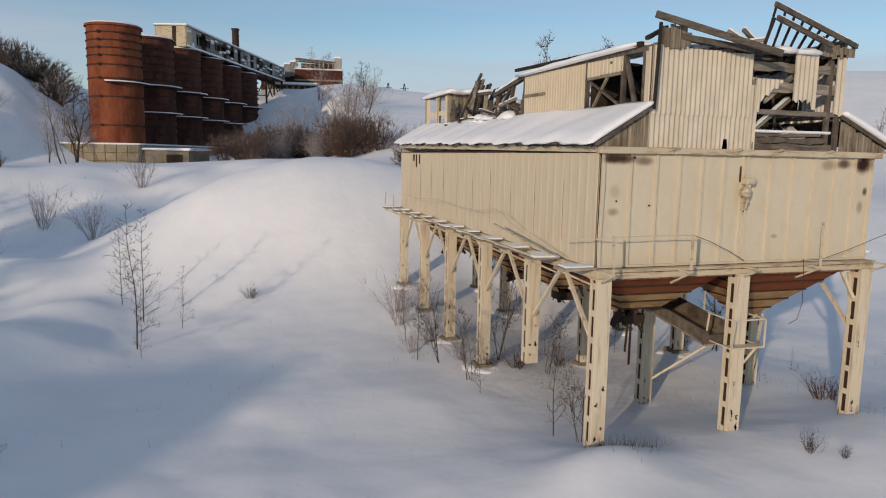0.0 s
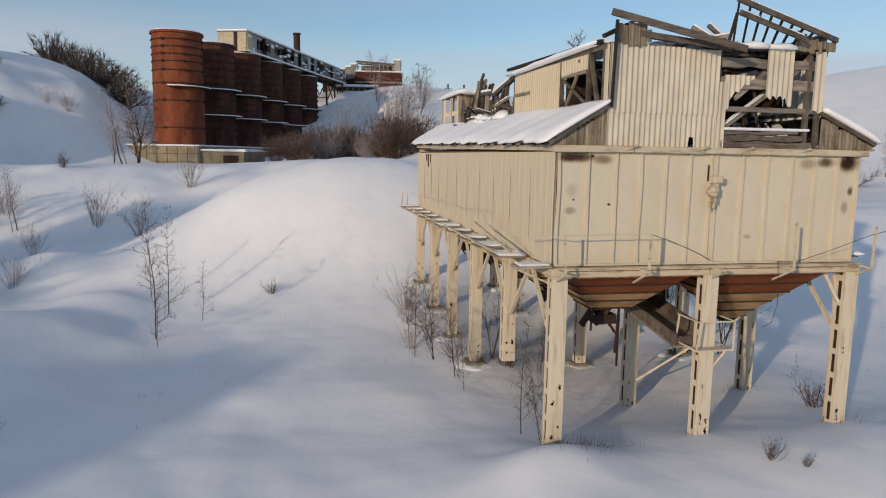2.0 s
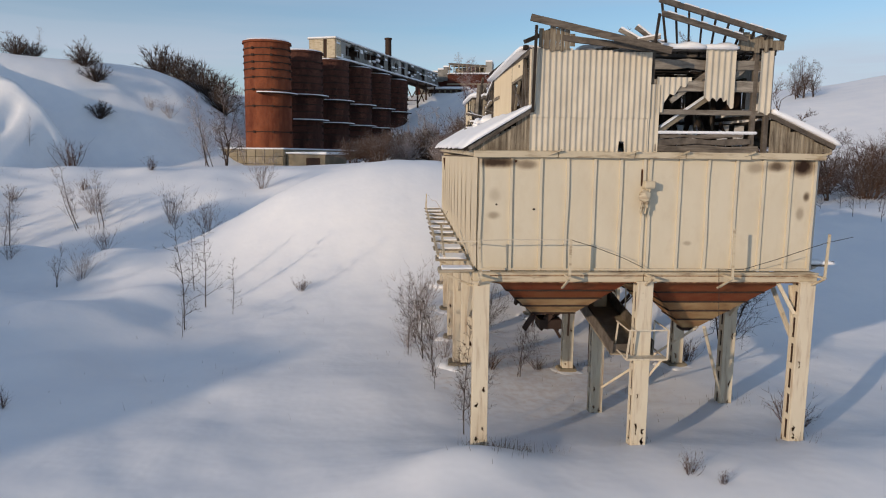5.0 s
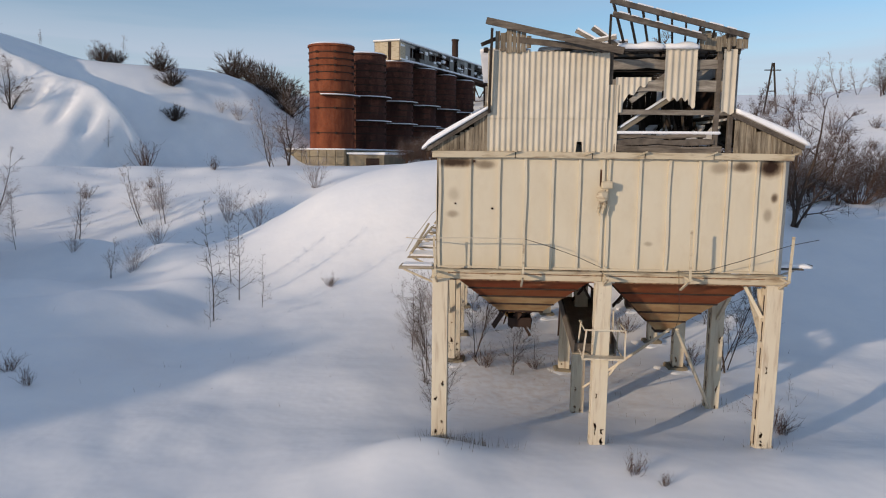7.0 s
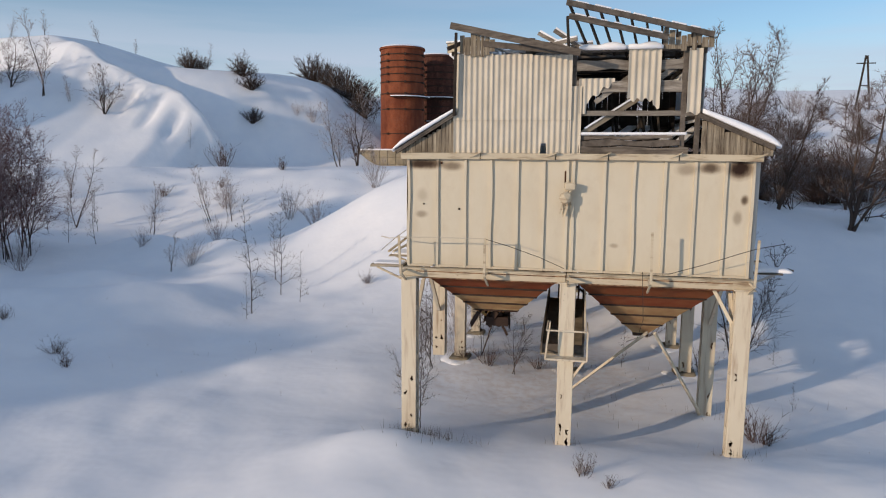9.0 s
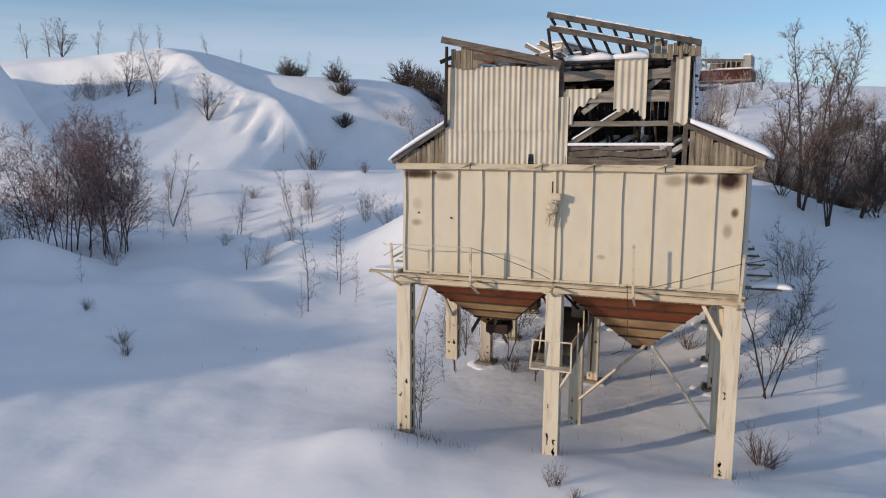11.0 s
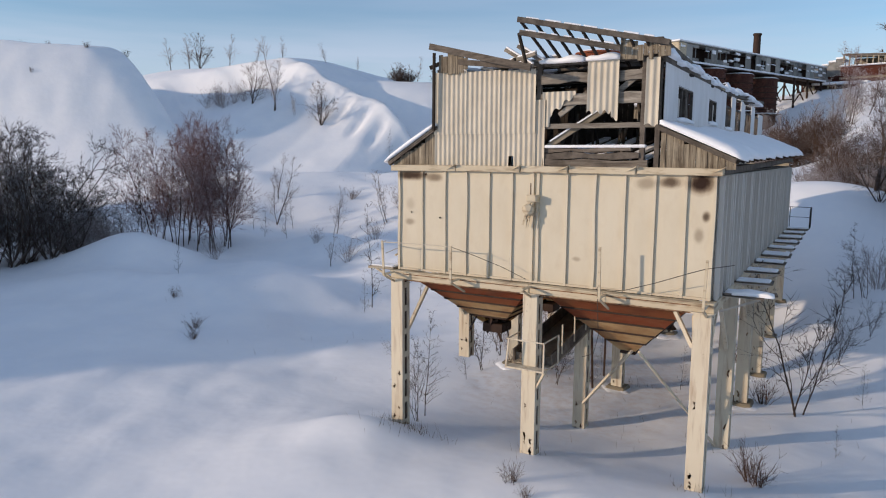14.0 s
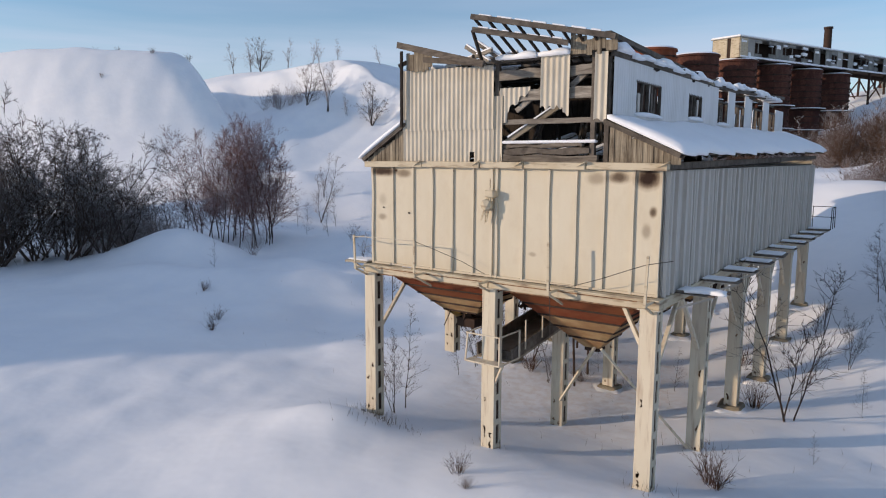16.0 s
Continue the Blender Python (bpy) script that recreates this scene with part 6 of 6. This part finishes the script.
put("young", 10.72, 8.1, 0.92), put("shrub", 9.55, 8.9, 0.85), put("shrub", 9.95, 1.9, 0.90), put("shrub", 10.2, 1.6, 0.6)
put("shrub", 5.0, -2.5, 0.5), put("shrub", 5.6, -3.0, 0.3), put("sapling", 6.6, 9.5, 0.35), put("sapling", 3.4, 9.8, 0.35), put("shrub", 8.0, 14.0, 0.9)
put("sapling", 11.9, 5.2, 0.2), put("sapling", 12.6, 10.4, 0.3), put("sapling", 12.2, 20.5, 0.7), put("bush", 13.2, 21.5, 0.7)
# valley floor to the west
put("sapling", -13.2, 16.3, 1.25, 4, 200), put("sapling", -13.4, 20.6, 1.1), put("sapling", -11.5, 19.1, 0.6), put("sapling", -12.9, 15.2, 0.5)
put("bush", -23.0, 43.7, 0.95), put("bush", -19.0, 40.6, 0.95), put("bush", -16.7, 51.8, 1.0), put("shrub", -8.2, 21.9, 0.7), put("bush", -22.9, 29.8, 0.6), put("bush", -22.7, 25.8, 0.6)
put("shrub", -22.9, 9.5, 0.6), put("shrub", -17.5, 6.5, 0.7), put("shrub", -15.5, 4.8, 0.6), put("bush", -32.4, 20.8, 0.65), put("sapling", -28.0, 13.8, 0.45), put("sapling", -14.6, 22.5, 0.85)
put("frost", -30.5, 42.2, 0.78), put("frost", -28.6, 42.5, 0.7), put("bush", -30.5, 45.1, 0.9), put("sapling", -29.8, 45.0, 0.65), put("frost", -41.4, 37.1, 1.0), put("sapling", -41.7, 34.1, 0.8), put("sapling", -39.0, 37.1, 0.8)
put("bush", -29.0, 29.2, 0.45), put("frost", -23.8, 25.0, 0.38), put("frost", -34.6, 38.6, 0.7), put("sapling", -36.5, 33.5, 0.9), put("sapling", -37.5, 31.5, 0.7), put("frost", -44.8, 41, 0.7), put("shrub", -38, 46, 1.2), put("shrub", -33, 49, 1.0)
scatter("birch", -40.0, 25.0, 4.2, 3.2, 24, 0.62, 1.0, 3)
scatter("birch", -46, 25.5, 3.0, 2.0, 4, 0.4, 0.6, 4)
scatter("dense", -47.5, 9.0, 4.6, 2.6, 6, 1.0, 1.3, 6)
put("dense", -43.0, 13.6, 1.05), put("dense", -44.8, 12.2, 1.2), put("dense", -42.2, 15.2, 0.75)
put("dense", -46.8, 9.6, 1.45), put("dense", -44.2, 11.0, 1.25), put("dense", -49.5, 9.0, 1.3)
scatter("bush", -46, 17.0, 6.0, 4.5, 14, 0.9, 1.4, 61)
scatter("dense", -51, 16.0, 6.0, 5.0, 5, 0.6, 1.0, 66)
scatter("sapling", -42, 18.5, 3.5, 2.5, 6, 0.8, 1.2, 65)
put("dense", -42.0, 13.0, 0.8), put("bush", -42, 17.5, 0.9)
# bench and west slope
put("frost", -66, 62.5, 1.45), put("oldtree", -71.6, 63.4, 0.62), put("oldtree", -58.5, 64.5, 0.62), put("frost", -62.8, 63.5, 0.5), put("sapling", -46.9, 66.0, 0.7)
put("shrub", -42.5, 66.5, 2.9), put("shrub", -28.9, 55.5, 1.2), put("frost", -25.8, 66, 1.15), put("oldtree", -26.2, 74, 0.8), put("frost", -29.5, 76, 0.9), put("frost", -24.4, 77, 0.7)
put("bush", -82.3, 63.4, 0.95), put("bush", -79.6, 64.0, 1.1), put("bush", -76.6, 64.3, 1.05), put("bush", -74.8, 64.6, 0.9), put("bush", -78, 63.2, 0.9), put("bush", -81, 64.6, 0.9)
put("frost", -102, 72, 0.8), put("frost", -99, 74, 0.9), put("oldtree", -95.5, 73.4, 0.62), put("frost", -87.1, 73, 0.75), put("frost", -78.4, 71, 0.45), put("frost", -75.1, 74, 0.5), put("frost", -70.6, 80.4, 0.5), put("frost", -71, 90, 0.34)
put("oldtree", -62.5, 92, 0.42), put("frost", -60, 93, 0.8), put("dark", -56.5, 82.5, 0.95), put("dark", -54.6, 83.0, 0.7), put("dark", -48.5, 84.5, 1.0), put("dark", -46.2, 83.0, 0.9), put("oldtree", -49.5, 86, 0.35)
put("dark", -41.5, 104, 1.5), put("dark", -38.6, 103, 1.7), put("dark", -36.2, 101.5, 1.8), put("dark", -34.6, 99.5, 1.6), put("dark", -32.6, 97, 1.5), put("dark", -45.0, 105, 1.7), put("bush", -37.1, 85.4, 0.85), put("bush", -39.5, 84.6, 0.6), put("dark", -44.5, 79.5, 0.8)
scatter("frost", -29.5, 97, 2.5, 6.0, 6, 0.7, 1.1, 9)
put("shrub", -86, 45, 0.8), put("shrub", -94, 44, 0.7), put("shrub", -84, 50, 0.9), put("shrub", -99, 43, 0.8), put("shrub", -90, 39, 0.6)
# thicket between the silos and the bunker
scatter("thicket", 7.5, 74, 3.4, 4.5, 7, 0.8, 1.2, 12)
scatter("thicket", -7.5, 80, 4.5, 4.0, 8, 0.55, 0.85, 13)
scatter("bush", -1.5, 78, 6.0, 4.0, 9, 0.7, 1.3, 14)
scatter("dark", 0.5, 92, 8.0, 9.0, 8, 1.0, 1.8, 15)
scatter("thicket", 1.0, 90, 7.0, 6.0, 8, 0.7, 1.0, 67)
scatter("frost", 4.0, 98, 10.0, 12.0, 16, 0.8, 1.3, 16)
scatter("bush", 9, 112, 10, 12, 7, 1.0, 1.6, 17)
put("birch", 9.4, 131, 1.0), put("frost", 10.3, 141, 1.5), put("oldtree", 20, 140, 0.6)
# east slope
put("tall", 14.2, 29.2, 1.05), put("tall", 15.5, 31.8, 0.82), put("tall", 15.4, 27.5, 0.68), put("tall", 24.8, 50.0, 0.5), put("tall", 17.6, 30.4, 0.75), put("oldtree", 18.6, 34.0, 0.6), put("tall", 13.0, 33.0, 0.7), put("oldtree", 20.5, 40.0, 0.5), put("oldtree", 20.9, 26.6, 0.84), put("oldtree", 24.0, 37.0, 0.5), put("oldtree", 30.5, 41.0, 0.6), put("oldtree", 36.0, 43.0, 0.62)
put("dense", 13.2, 30.6, 0.5), put("dense", 18.8, 31.4, 0.45), put("dense", 22.5, 29.0, 0.42)
put("young", 12.6, 20.4, 0.42), put("young", 11.8, 14.5, 0.36), put("young", 12.9, 17.0, 0.3)
scatter("thicket", 14.0, 46, 5.0, 6.0, 11, 0.55, 0.85, 18)
scatter("frost", 14.0, 44, 5.0, 7.0, 8, 0.4, 0.7, 70)
scatter("dark", 14.5, 38, 4.5, 4.0, 6, 0.5, 0.9, 71)
scatter("thicket", 15.0, 56, 6.0, 5.0, 6, 0.7, 1.0, 68)
scatter("bush", 14.0, 62, 6.0, 6.0, 8, 0.8, 1.3, 72)
put("frost", 58, 118, 0.9), put("frost", 62, 119, 1.1), put("frost", 66, 117, 1.2), put("frost", 69, 116, 0.9), put("shrub", 52, 112, 1.8), put("shrub", 56, 112, 1.6)
scatter("dark", 12, 55, 6, 7, 8, 0.8, 1.2, 62)
scatter("bush", 11, 42, 4, 6, 8, 0.6, 1.0, 63)
scatter("thicket", 27, 45, 8, 4, 15, 0.7, 1.0, 19)
scatter("thicket", 42, 47, 9, 4, 11, 0.75, 1.05, 24)
scatter("oldtree", 37, 50, 10, 4, 4, 0.45, 0.6, 20)
scatter("sapling", 29, 31, 6, 4, 9, 0.5, 0.8, 21)
scatter("oldtree", 64, 104, 7, 3, 4, 0.55, 0.75, 22)
scatter("bush", 38, 88, 12, 14, 14, 0.7, 1.2, 23)
scatter("shrub", 40, 80, 14, 18, 18, 1.2, 2.2, 28)
scatter("bush", 28, 66, 7, 7, 10, 0.6, 1.0, 29)
scatter("dark", 30, 78, 10, 8, 6, 0.7, 1.1, 69)
scatter("frost", 70, 60, 20, 16, 5, 0.7, 1.0, 26)
scatter("bush", 60, 30, 18, 14, 3, 0.8, 1.3, 27)


# dry stalks poking through the snow
def stalks():
    rng = random.Random(77)
    rows = []
    spots = [(1.0, -0.75, 1.1, 0.22, 90), (0.1, -0.2, 0.35, 0.25, 40), (0.9, -1.6, 1.3, 0.5, 14), (0.4, -0.3, 0.6, 0.4, 30), (0.4, 8.6, 1.2, 0.7, 70), (4.6, 9.0, 1.0, 0.7, 40), (6.5, 6.0, 4.0, 3.0, 40), (4.4, -0.2, 0.5, 0.3, 18), (9.0, -0.3, 0.7, 0.4, 24), (9.3, 4.0, 0.8, 0.6, 26), (-1.5, 12, 1.5, 3, 60), (-9, 12, 9, 9, 50), (14, 4, 6, 7, 40), (-20, 46, 14, 6, 120), (-38, 52, 14, 6, 120)]
    for cx, cy, rx, ry, n in spots:
        for _ in range(n):
            x, y = cx + rng.gauss(0, rx * 0.6), cy + rng.gauss(0, ry * 0.6)
            p = Vector((x, y, ground_at(x, y) - 0.05))
            h = rng.uniform(0.12, 0.42)
            rows.append((p, p + Vector((rng.gauss(0, 0.09), rng.gauss(0, 0.09), h)), 0.007, 0.003))
    tagged(new("dry_stalks", segments_mesh(rows, "dry_stalks", "dry_grass")), "dry weed stalks poking through the snow", "weeds", kind="stuff")


stalks()
for pool in LIBRARY.values():
    for entry in pool:
        if not entry[1]:
            for o in (*entry[0].children, entry[0]):
                bpy.data.objects.remove(o)
